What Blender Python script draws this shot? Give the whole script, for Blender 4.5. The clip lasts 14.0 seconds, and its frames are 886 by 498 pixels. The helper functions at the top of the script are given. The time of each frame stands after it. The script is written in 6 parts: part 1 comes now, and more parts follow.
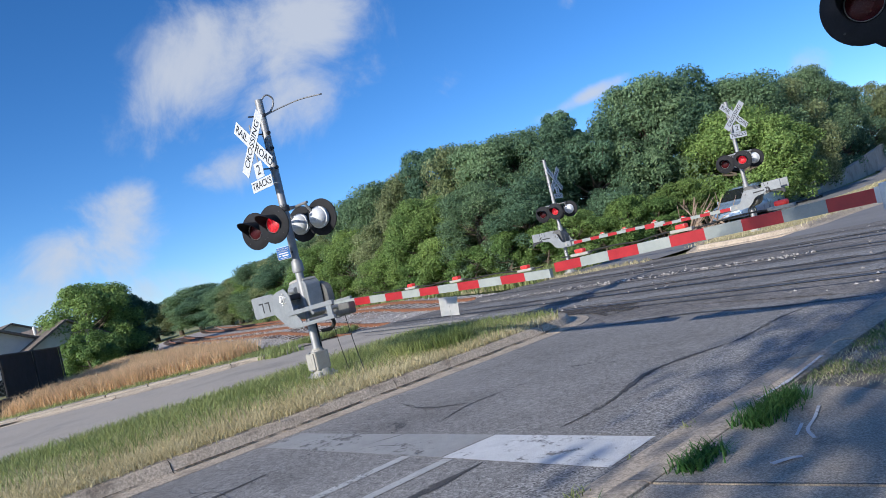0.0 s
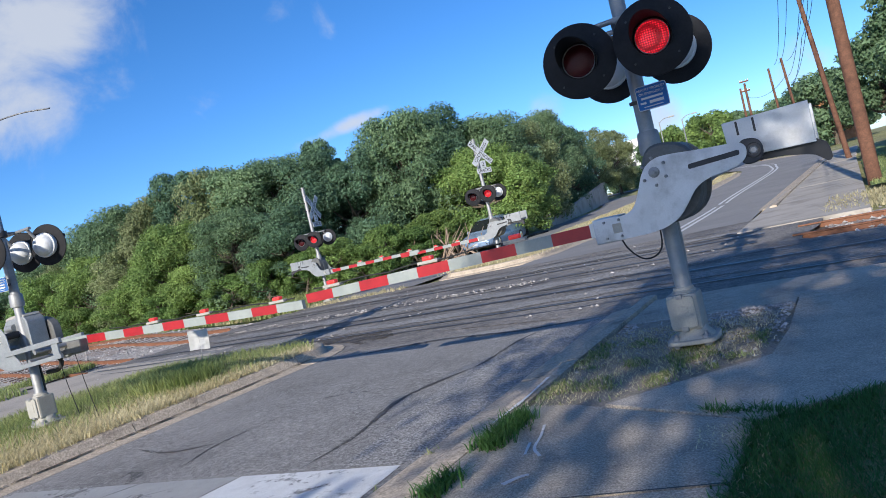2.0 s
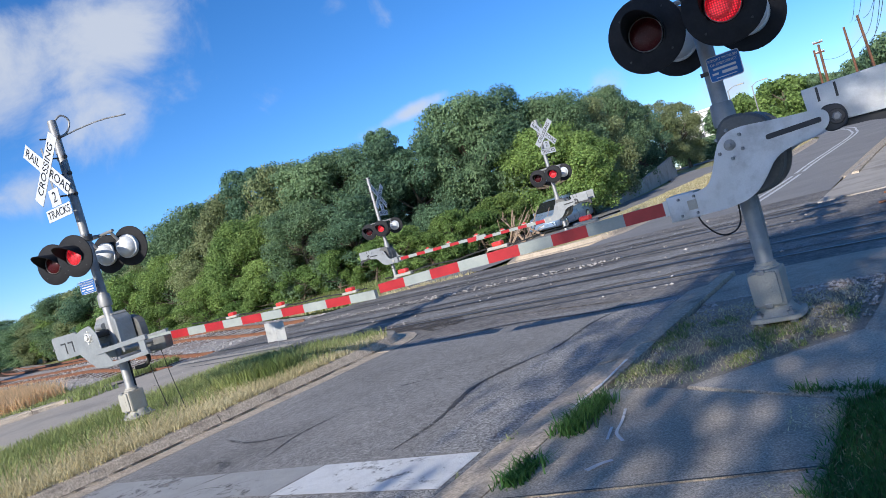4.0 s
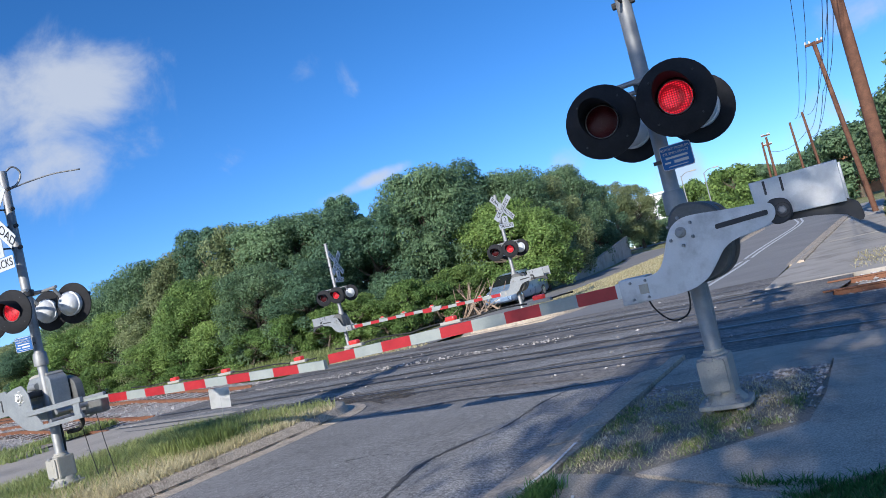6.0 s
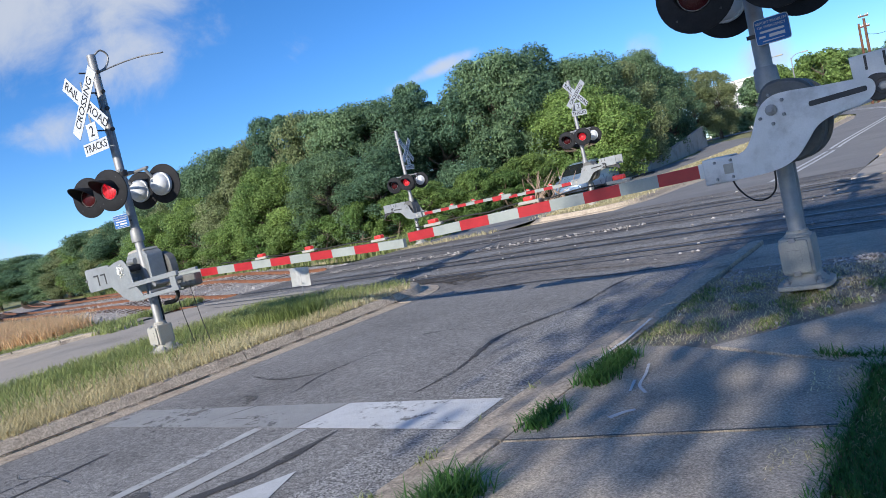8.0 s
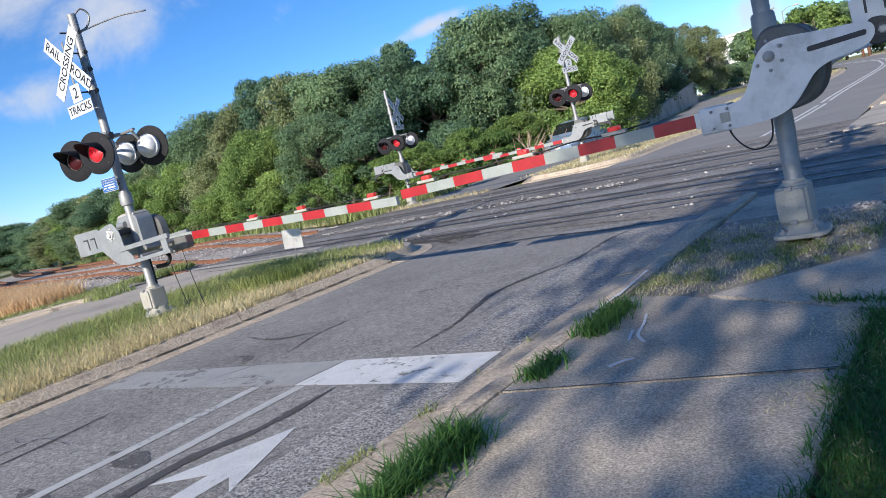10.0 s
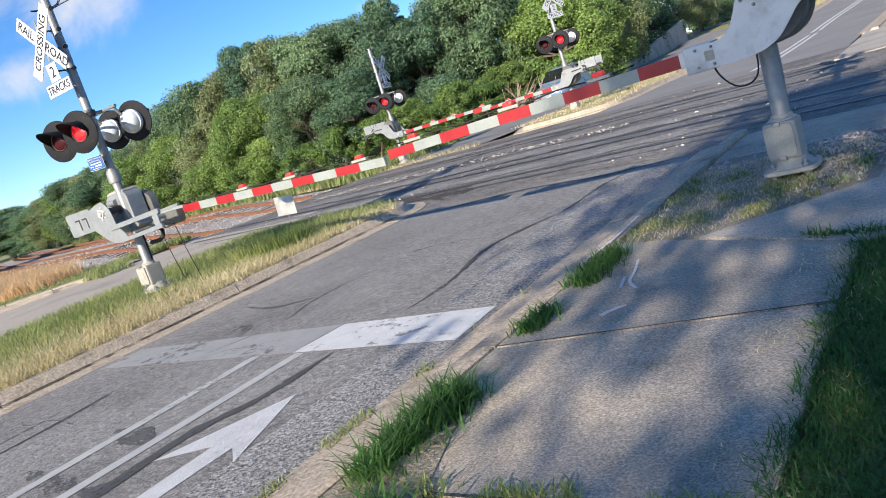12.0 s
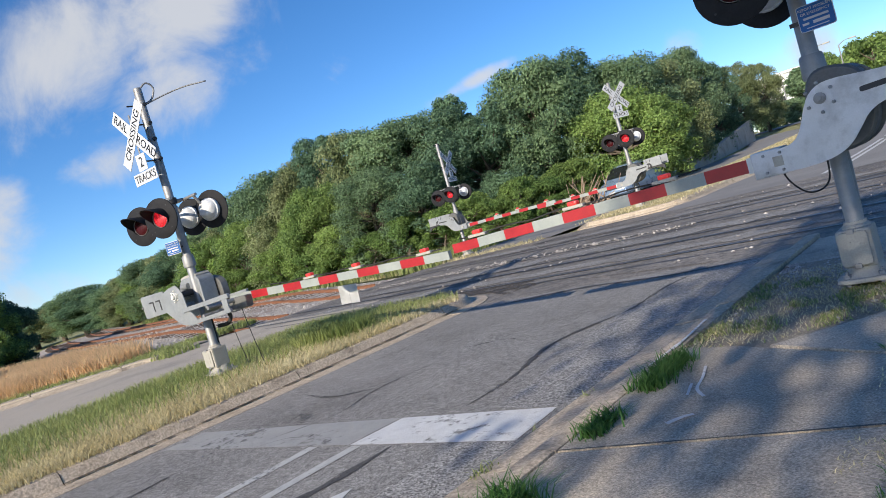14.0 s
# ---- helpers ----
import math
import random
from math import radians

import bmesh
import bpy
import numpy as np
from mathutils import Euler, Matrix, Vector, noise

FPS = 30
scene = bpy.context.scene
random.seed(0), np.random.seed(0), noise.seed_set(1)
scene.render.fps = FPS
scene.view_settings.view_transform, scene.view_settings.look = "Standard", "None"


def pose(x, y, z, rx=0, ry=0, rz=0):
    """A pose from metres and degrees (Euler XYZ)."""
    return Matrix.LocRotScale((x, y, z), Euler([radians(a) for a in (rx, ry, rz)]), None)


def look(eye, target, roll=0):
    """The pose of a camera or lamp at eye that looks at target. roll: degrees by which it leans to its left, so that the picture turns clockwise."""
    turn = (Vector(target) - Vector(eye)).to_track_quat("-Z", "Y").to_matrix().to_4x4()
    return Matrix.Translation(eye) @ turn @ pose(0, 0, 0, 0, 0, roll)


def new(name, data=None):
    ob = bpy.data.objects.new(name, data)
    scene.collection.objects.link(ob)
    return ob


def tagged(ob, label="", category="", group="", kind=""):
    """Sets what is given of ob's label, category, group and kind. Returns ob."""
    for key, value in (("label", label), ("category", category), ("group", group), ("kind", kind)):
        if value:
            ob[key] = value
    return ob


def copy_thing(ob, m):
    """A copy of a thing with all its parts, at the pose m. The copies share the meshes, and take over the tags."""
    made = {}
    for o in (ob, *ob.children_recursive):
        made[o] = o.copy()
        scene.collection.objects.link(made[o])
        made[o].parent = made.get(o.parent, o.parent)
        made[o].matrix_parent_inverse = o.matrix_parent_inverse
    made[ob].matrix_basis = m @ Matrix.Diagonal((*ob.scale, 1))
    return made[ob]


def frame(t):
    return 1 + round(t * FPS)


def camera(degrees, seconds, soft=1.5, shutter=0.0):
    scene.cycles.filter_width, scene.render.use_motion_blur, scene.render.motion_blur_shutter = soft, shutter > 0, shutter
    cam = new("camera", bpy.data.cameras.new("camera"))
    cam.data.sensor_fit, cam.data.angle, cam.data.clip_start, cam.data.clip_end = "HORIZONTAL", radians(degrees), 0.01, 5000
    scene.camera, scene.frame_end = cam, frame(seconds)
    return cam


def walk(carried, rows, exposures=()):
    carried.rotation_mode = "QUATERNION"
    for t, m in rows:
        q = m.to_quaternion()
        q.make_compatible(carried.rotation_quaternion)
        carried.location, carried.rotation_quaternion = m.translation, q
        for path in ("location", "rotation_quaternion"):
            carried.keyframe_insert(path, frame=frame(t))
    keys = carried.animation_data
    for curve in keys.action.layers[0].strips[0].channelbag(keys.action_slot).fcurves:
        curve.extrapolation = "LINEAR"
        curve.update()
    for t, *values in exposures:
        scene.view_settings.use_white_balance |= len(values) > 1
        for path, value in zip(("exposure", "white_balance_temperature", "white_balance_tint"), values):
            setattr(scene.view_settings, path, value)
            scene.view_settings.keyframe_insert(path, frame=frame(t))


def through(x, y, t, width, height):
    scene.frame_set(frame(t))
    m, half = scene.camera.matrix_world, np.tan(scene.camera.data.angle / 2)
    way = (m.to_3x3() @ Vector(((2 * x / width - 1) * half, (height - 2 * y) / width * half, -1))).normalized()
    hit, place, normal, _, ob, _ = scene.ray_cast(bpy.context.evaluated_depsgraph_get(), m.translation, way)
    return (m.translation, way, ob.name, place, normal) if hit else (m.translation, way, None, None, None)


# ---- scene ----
cam = camera(61.7, 14.0, soft=0.7)
PATH = [
    (0, (-0.091, 0.281, 1.455), (-1.574, 1.622, 1.492), -13.5),
    (0.5, (-0.114, 0.268, 1.453), (-1.635, 1.566, 1.444), -11.7),
    (0.9, (-0.067, 0.31, 1.472), (-1.424, 1.776, 1.389), -11.5),
    (1, (-0.085, 0.313, 1.472), (-1.373, 1.84, 1.393), -12.1),
    (1.5, (-0.047, 0.364, 1.475), (-1.088, 2.071, 1.426), -13.1),
    (2, (-0.035, 0.368, 1.471), (-1.023, 2.106, 1.429), -13.5),
    (2.5, (-0.049, 0.367, 1.482), (-1.115, 2.059, 1.456), -14.7),
    (2.7, (-0.07, 0.368, 1.485), (-1.175, 2.035, 1.448), -15.6),
    (4.8, (-0.07, 0.372, 1.512), (-1.215, 2.011, 1.476), -16.1),
    (5, (-0.046, 0.384, 1.518), (-1.115, 2.075, 1.541), -16.4),
    (5.5, (-0.036, 0.398, 1.541), (-1.009, 2.141, 1.667), -15.9),
    (6, (-0.061, 0.42, 1.528), (-1.068, 2.144, 1.641), -13.6),
    (6.5, (-0.042, 0.437, 1.51), (-1.007, 2.187, 1.6), -12.7),
    (7, (-0.087, 0.41, 1.483), (-1.123, 2.12, 1.531), -13.4),
    (7.5, (-0.095, 0.323, 1.472), (-1.209, 1.983, 1.43), -14.3),
    (8, (-0.108, 0.24, 1.454), (-1.314, 1.83, 1.322), -13.0),
    (8.5, (-0.11, 0.223, 1.457), (-1.38, 1.762, 1.326), -13.8),
    (8.7, (-0.118, 0.25, 1.445), (-1.374, 1.801, 1.305), -14.7),
    (10.8, (-0.179, 0.252, 1.399), (-1.355, 1.845, 1.116), -13.8),
    (11, (-0.17, 0.257, 1.398), (-1.356, 1.842, 1.108), -14.5),
    (11.5, (-0.135, 0.28, 1.408), (-1.346, 1.84, 1.091), -16.8),
    (12, (-0.131, 0.306, 1.4), (-1.344, 1.857, 1.05), -17.8),
    (12.5, (-0.135, 0.298, 1.4), (-1.349, 1.84, 1.02), -18.0),
    (13, (-0.136, 0.299, 1.397), (-1.362, 1.833, 1.017), -18.6),
    (13.5, (-0.129, 0.296, 1.402), (-1.38, 1.817, 1.057), -18.6),
    (14, (-0.113, 0.278, 1.443), (-1.411, 1.798, 1.373), -16.1),
]
# stops by which the picture brightens as more road and less sky is in view
EXPOSURES = [(0.0, 1.02, 6400, 10), (1.5, 1.12, 6550, 10), (2.7, 1.14, 6550, 10), (5.0, 1.1, 6350, 10), (6.5, 1.05, 6250, 10), (7.5, 1.08, 6400, 10), (8.5, 1.1, 6550, 10), (11.0, 1.4, 7000, 10), (12.5, 1.52, 7350, 10), (13.3, 1.52, 7350, 10), (14.0, 1.15, 7200, 10)]
walk(cam, [(t, look(eye, target, roll)) for t, eye, target, roll in PATH], EXPOSURES)

# ---- world, sun, exposure ----
SUN_EL, SUN_TO = radians(22.8), Vector((-0.085, 0.996, 0)).normalized()
world = bpy.data.worlds.new("sky")
scene.world = world
world.use_nodes = True
wn, wl = world.node_tree.nodes, world.node_tree.links
wn.clear()
w_out, w_bg, w_sky = wn.new("ShaderNodeOutputWorld"), wn.new("ShaderNodeBackground"), wn.new("ShaderNodeTexSky")
w_sky.sky_type, w_sky.sun_disc = "NISHITA", False
w_sky.sun_elevation = SUN_EL
w_sky.sun_rotation = math.atan2(-SUN_TO.x, -SUN_TO.y)
w_sky.air_density, w_sky.dust_density, w_sky.ozone_density = 0.65, 0.42, 4.0
w_bg.inputs["Strength"].default_value = 0.09
w_coord = wn.new("ShaderNodeTexCoord")
w_noise = wn.new("ShaderNodeTexNoise")
w_noise.inputs["Scale"].default_value, w_noise.inputs["Detail"].default_value = 8.0, 12.0
w_noise.inputs["Distortion"].default_value = 0.4
w_noise.inputs["Roughness"].default_value = 0.6
wl.new(w_coord.outputs["Generated"], w_noise.inputs["Vector"])
# each cloud: direction, half length and half width in radians, tilt of its length, strength
CLOUDS = [((-0.775, 0.55, 0.325), 0.15, 0.10, 20, 1.15), ((-0.845, 0.43, 0.31), 0.16, 0.10, 30, 1.1), ((-0.79, 0.545, 0.265), 0.15, 0.09, 10, 0.95), ((-0.88, 0.41, 0.255), 0.12, 0.08, 10, 0.7),
          ((-0.955, 0.275, 0.11), 0.16, 0.09, 5, 0.95), ((-0.975, 0.215, 0.07), 0.16, 0.07, 0, 0.85), ((-0.924, 0.345, 0.163), 0.06, 0.04, 10, 0.75), ((-0.872, 0.454, 0.183), 0.08, 0.045, 0, 0.72),
          ((-0.55, 0.818, 0.169), 0.11, 0.016, 11, 1.0), ((-0.537, 0.794, 0.289), 0.035, 0.05, 0, 0.42), ((-0.576, 0.752, 0.319), 0.05, 0.04, 60, 0.34), ((-0.675, 0.70, 0.232), 0.04, 0.05, 0, 0.34),
          ((-0.45, 0.87, 0.203), 0.05, 0.012, 20, 0.4), ((-0.33, 0.935, 0.13), 0.05, 0.03, 0, 0.5), ((-0.206, 0.975, 0.075), 0.07, 0.05, 0, 0.85), ((-0.036, 0.995, 0.085), 0.09, 0.06, 30, 0.85),
          ((-0.12, 0.97, 0.06), 0.12, 0.04, 0, 0.7), ((-0.927, 0.372, 0.05), 0.2, 0.05, 0, 0.75), ((0.05, 0.98, 0.2), 0.12, 0.06, 20, 0.7)]
w_sum = None
for way, long, wide, lean, power in CLOUDS:
    mid = Vector(way).normalized()
    side = Vector((mid.y, -mid.x, 0)).normalized()
    rise = side.cross(mid)
    axes = (side * math.cos(radians(lean)) + rise * math.sin(radians(lean)), rise * math.cos(radians(lean)) - side * math.sin(radians(lean)), mid)
    off = []
    for axis, reach in zip(axes, (long, wide, 1.0)):
        dot = wn.new("ShaderNodeVectorMath")
        dot.operation = "DOT_PRODUCT"
        dot.inputs[1].default_value = axis / reach
        wl.new(w_coord.outputs["Generated"], dot.inputs[0])
        off.append(dot.outputs["Value"])
    pair = wn.new("ShaderNodeCombineXYZ")
    wl.new(off[0], pair.inputs[0]), wl.new(off[1], pair.inputs[1])
    away = wn.new("ShaderNodeMapRange")
    for key, val in (("From Min", 0.0), ("From Max", 0.2), ("To Min", 9.0), ("To Max", 0.0)):
        away.inputs[key].default_value = val
    wl.new(off[2], away.inputs["Value"]), wl.new(away.outputs["Result"], pair.inputs[2])
    dist = wn.new("ShaderNodeVectorMath")
    dist.operation = "LENGTH"
    wl.new(pair.outputs[0], dist.inputs[0])
    fall = wn.new("ShaderNodeMapRange")
    fall.interpolation_type = "SMOOTHSTEP"
    for key, val in (("From Min", 0.0), ("From Max", 1.35), ("To Min", power), ("To Max", 0.0)):
        fall.inputs[key].default_value = val
    wl.new(dist.outputs["Value"], fall.inputs["Value"])
    if w_sum is None:
        w_sum = fall.outputs["Result"]
    else:
        most = wn.new("ShaderNodeMath")
        most.operation = "MAXIMUM"
        wl.new(w_sum, most.inputs[0]), wl.new(fall.outputs["Result"], most.inputs[1])
        w_sum = most.outputs[0]
w_mul = wn.new("ShaderNodeMath")
w_mul.operation = "MULTIPLY_ADD"
w_mul.inputs[1].default_value = 0.5
wl.new(w_sum, w_mul.inputs[0]), wl.new(w_noise.outputs["Fac"], w_mul.inputs[2])
w_ramp = wn.new("ShaderNodeMapRange")
w_ramp.interpolation_type = "SMOOTHSTEP"
for key, val in (("From Min", 0.70), ("From Max", 1.08), ("To Min", 0.0), ("To Max", 0.85)):
    w_ramp.inputs[key].default_value = val
wl.new(w_mul.outputs[0], w_ramp.inputs["Value"])
w_mix = wn.new("ShaderNodeMix")
w_mix.data_type = "RGBA"
w_mix.inputs["B"].default_value = (3.3, 3.55, 4.0, 1)
w_sat = wn.new("ShaderNodeHueSaturation")
w_sat.inputs["Hue"].default_value, w_sat.inputs["Saturation"].default_value = 0.503, 1.2
wl.new(w_sky.outputs[0], w_sat.inputs["Color"])
wl.new(w_ramp.outputs["Result"], w_mix.inputs["Factor"]), wl.new(w_sat.outputs[0], w_mix.inputs["A"])
wl.new(w_mix.outputs["Result"], w_bg.inputs["Color"]), wl.new(w_bg.outputs[0], w_out.inputs["Surface"])

sun = new("sun", bpy.data.lights.new("sun", "SUN"))
sun.data.energy, sun.data.angle, sun.data.color = 2.65, radians(0.6), (1.0, 0.93, 0.83)
sun.matrix_world = look((0, 0, 30), Vector((0, 0, 30)) + SUN_TO * math.cos(SUN_EL) - Vector((0, 0, math.sin(SUN_EL))))


# ---- materials ----
def material(name, low, high, scale=8.0, rough=0.8, metal=0.0, bump=0.2, fine=0.0, fine_scale=200.0, stain=None, stain_scale=0.6, stain_amount=0.5, rand=0.0, island=0.0, bump_dist=0.02, emit=None, space="Object", chips=0.0, chip_scale=70.0):
    """Two scales of colour noise, optional stains, bump; rand: brightness by object, island: by loose piece."""
    m = bpy.data.materials.new(name)
    m.use_nodes = True
    n, l = m.node_tree.nodes, m.node_tree.links
    bsdf = n["Principled BSDF"]
    if space == "World":
        at = n.new("ShaderNodeNewGeometry").outputs["Position"]
    else:
        at = n.new("ShaderNodeTexCoord").outputs["Object"]

    def noisy(size, detail=6.0):
        t = n.new("ShaderNodeTexNoise")
        t.inputs["Scale"].default_value, t.inputs["Detail"].default_value, t.inputs["Roughness"].default_value = size, detail, 0.65
        l.new(at, t.inputs["Vector"])
        return t.outputs["Fac"]

    def spread(value, a, b, c=0.0, d=1.0):
        r = n.new("ShaderNodeMapRange")
        for key, v in (("From Min", a), ("From Max", b), ("To Min", c), ("To Max", d)):
            r.inputs[key].default_value = v
        l.new(value, r.inputs["Value"])
        return r.outputs["Result"]

    def mixed(factor, a, b, mode="MIX"):
        x = n.new("ShaderNodeMix")
        x.data_type, x.blend_type = "RGBA", mode
        for slot, v in (("Factor", factor), ("A", a), ("B", b)):
            if isinstance(v, (int, float)):
                x.inputs[slot].default_value = v
            elif isinstance(v, tuple):
                x.inputs[slot].default_value = (*v[:3], 1)
            else:
                l.new(v, x.inputs[slot])
        return x.outputs["Result"]

    base = noisy(scale)
    colour = mixed(spread(base, 0.3, 0.7), low, high)
    if stain:
        colour = mixed(spread(noisy(stain_scale, 8.0), 0.5, 0.68, 0, stain_amount), colour, stain)
    if fine:
        grain = noisy(fine_scale, 3.0)
        colour = mixed(1.0, colour, mixed(spread(grain, 0.32, 0.68), (1 - fine,) * 3, (1 + fine,) * 3), "MULTIPLY")
        base = grain
    if chips:
        cells = n.new("ShaderNodeTexVoronoi")
        cells.inputs["Scale"].default_value = chip_scale
        l.new(at, cells.inputs["Vector"])
        parts = n.new("ShaderNodeSeparateColor")
        l.new(cells.outputs["Color"], parts.inputs["Color"])
        colour = mixed(1.0, colour, spread(parts.outputs["Red"], 0, 1, 1 - chips, 1 + chips), "MULTIPLY")
    if rand:
        info = n.new("ShaderNodeObjectInfo")
        tone = spread(info.outputs["Random"], 0, 1, 1 - rand, 1 + rand)
        colour = mixed(1.0, colour, tone, "MULTIPLY")
    if island:
        geo = n.new("ShaderNodeNewGeometry")
        tone = spread(geo.outputs["Random Per Island"], 0, 1, 1 - island, 1 + island)
        colour = mixed(1.0, colour, tone, "MULTIPLY")
    l.new(colour, bsdf.inputs["Base Color"])
    bsdf.inputs["Metallic"].default_value = metal
    l.new(spread(base, 0.2, 0.8, max(rough - 0.1, 0.02), min(rough + 0.1, 1)), bsdf.inputs["Roughness"])
    if bump:
        b = n.new("ShaderNodeBump")
        b.inputs["Strength"].default_value, b.inputs["Distance"].default_value = bump, bump_dist
        l.new(base, b.inputs["Height"])
        l.new(b.outputs["Normal"], bsdf.inputs["Normal"])
    if emit:
        bsdf.inputs["Emission Color"].default_value, bsdf.inputs["Emission Strength"].default_value = (*emit[0], 1), emit[1]
    return m


def leafy(name, low, high, island=0.5, through=0.42, scale=0.5):
    """Leaves and blades: colour by patch and by piece, some light coming through."""
    m = material(name, low, high, scale, 0.65, bump=0, island=island, rand=0.12, space="World")
    n, l = m.node_tree.nodes, m.node_tree.links
    bsdf, out = n["Principled BSDF"], n["Material Output"]
    bsdf.inputs["Specular IOR Level"].default_value = 0.25
    thin, mix = n.new("ShaderNodeBsdfTranslucent"), n.new("ShaderNodeMixShader")
    mix.inputs[0].default_value = through
    l.new(bsdf.inputs["Base Color"].links[0].from_socket, thin.inputs["Color"])
    l.new(bsdf.outputs[0], mix.inputs[1]), l.new(thin.outputs[0], mix.inputs[2]), l.new(mix.outputs[0], out.inputs["Surface"])
    return m


def worn_paint(name, paint, amount=0.5, scale=14.0):
    """Road paint broken by wear, through which the asphalt shows."""
    m = material(name, paint, tuple(c * 0.82 for c in paint), 5.0, 0.75, bump=0.3, fine=0.12, fine_scale=160, space="World")
    n, l = m.node_tree.nodes, m.node_tree.links
    bsdf = n["Principled BSDF"]
    at = n.new("ShaderNodeNewGeometry").outputs["Position"]
    t = n.new("ShaderNodeTexNoise")
    t.inputs["Scale"].default_value, t.inputs["Detail"].default_value, t.inputs["Roughness"].default_value = scale, 10.0, 0.75
    big = n.new("ShaderNodeTexNoise")
    big.inputs["Scale"].default_value, big.inputs["Detail"].default_value = 1.3, 5.0
    l.new(at, t.inputs["Vector"]), l.new(at, big.inputs["Vector"])
    add = n.new("ShaderNodeMath")
    add.operation = "MULTIPLY_ADD"
    add.inputs[1].default_value = 0.7
    l.new(big.outputs["Fac"], add.inputs[0]), l.new(t.outputs["Fac"], add.inputs[2])
    r = n.new("ShaderNodeMapRange")
    for key, v in (("From Min", 1.04 - 0.45 * amount), ("From Max", 1.18 - 0.45 * amount), ("To Min", 0.0), ("To Max", 0.97)):
        r.inputs[key].default_value = v
    l.new(add.outputs[0], r.inputs["Value"])
    clear, blend = n.new("ShaderNodeBsdfTransparent"), n.new("ShaderNodeMixShader")
    l.new(r.outputs["Result"], blend.inputs[0]), l.new(bsdf.outputs[0], blend.inputs[1]), l.new(clear.outputs[0], blend.inputs[2])
    l.new(blend.outputs[0], n["Material Output"].inputs["Surface"])
    return m


ASPHALT = material("asphalt", (0.195, 0.189, 0.18), (0.285, 0.276, 0.262), 0.55, 0.9, bump=0.5, chips=0.62, chip_scale=125, fine=0.3, fine_scale=16, stain=(0.15, 0.143, 0.134), stain_scale=0.7, stain_amount=0.75, bump_dist=0.012, space="World")
ASPHALT_SMOOTH = material("smooth_asphalt", (0.155, 0.142, 0.128), (0.25, 0.228, 0.204), 0.7, 0.85, bump=0.3, chips=0.45, chip_scale=70, fine=0.35, fine_scale=9, stain=(0.05, 0.05, 0.052), stain_scale=0.5, stain_amount=0.7, bump_dist=0.01, space="World")
ASPHALT_FAR = material("far_asphalt", (0.20, 0.197, 0.195), (0.27, 0.262, 0.255), 0.4, 0.9, bump=0.1, fine=0.2, fine_scale=40, space="World")
DUSTY = material("dusty_pale_asphalt", (0.38, 0.335, 0.275), (0.50, 0.44, 0.365), 0.5, 0.95, bump=0.2, fine=0.2, fine_scale=40, stain=(0.22, 0.205, 0.185), stain_scale=0.5, stain_amount=0.6, space="World")
TAR = material("tar", (0.05, 0.049, 0.05), (0.085, 0.083, 0.082), 12, 0.6, bump=0.2, fine=0.3, fine_scale=90, space="World")
SEAM = worn_paint("worn_tar", (0.085, 0.082, 0.08), 0.42, 22.0)
NOSE_DIRT = worn_paint("nose_dirt", (0.10, 0.085, 0.07), 0.55, 7.0)
GUTTER_DIRT = worn_paint("gutter_dirt", (0.11, 0.09, 0.07), 0.55, 9.0)
CONCRETE = material("concrete", (0.37, 0.315, 0.25), (0.58, 0.505, 0.41), 3.2, 0.9, bump=0.35, fine=0.42, fine_scale=90, chips=0.2, chip_scale=120, stain=(0.24, 0.21, 0.175), stain_scale=1.6, stain_amount=0.9, bump_dist=0.008, rand=0.08, space="World")
CURB = material("curb_concrete", (0.38, 0.31, 0.235), (0.58, 0.49, 0.385), 2.0, 0.9, bump=0.5, chips=0.15, chip_scale=60, fine=0.35, fine_scale=40, stain=(0.15, 0.12, 0.092), stain_scale=2.0, stain_amount=0.75, bump_dist=0.01, space="World")
CONCRETE_WHITE = material("pale_concrete", (0.36, 0.325, 0.28), (0.46, 0.42, 0.37), 1.2, 0.9, bump=0.2, stain=(0.22, 0.20, 0.17), stain_scale=0.8, stain_amount=0.8, space="World")
SOIL = material("soil", (0.27, 0.222, 0.175), (0.43, 0.365, 0.295), 3.0, 0.95, bump=0.6, fine=0.35, fine_scale=60, stain=(0.07, 0.085, 0.03), stain_scale=1.5, stain_amount=0.6, bump_dist=0.03, space="World")
TURF = material("turf", (0.16, 0.19, 0.065), (0.36, 0.33, 0.15), 0.45, 0.95, bump=0.6, fine=0.4, fine_scale=40, stain=(0.30, 0.25, 0.12), stain_scale=0.25, stain_amount=0.7, bump_dist=0.05, space="World")
LAWN = material("mown_lawn", (0.10, 0.17, 0.04), (0.19, 0.26, 0.075), 0.8, 0.95, bump=0.6, fine=0.4, fine_scale=30, stain=(0.24, 0.24, 0.09), stain_scale=0.4, stain_amount=0.6, bump_dist=0.05, space="World")
COARSE = material("coarse_chipped_asphalt", (0.225, 0.22, 0.212), (0.31, 0.302, 0.29), 1.2, 0.95, bump=0.8, chips=0.65, chip_scale=85, fine=0.3, fine_scale=30, stain=(0.24, 0.235, 0.23), stain_scale=0.8, stain_amount=0.6, bump_dist=0.012, space="World")
DRY_TURF = material("dry_turf", (0.42, 0.34, 0.16), (0.58, 0.49, 0.25), 0.6, 0.95, bump=0.5, fine=0.35, fine_scale=30, stain=(0.26, 0.27, 0.10), stain_scale=0.4, stain_amount=0.6, bump_dist=0.05, space="World")
BALLAST = material("ballast", (0.30, 0.27, 0.245), (0.54, 0.50, 0.46), 9.0, 0.95, bump=0.9, fine=0.4, fine_scale=22, stain=(0.20, 0.10, 0.06), stain_scale=0.5, stain_amount=0.6, bump_dist=0.06, space="World")
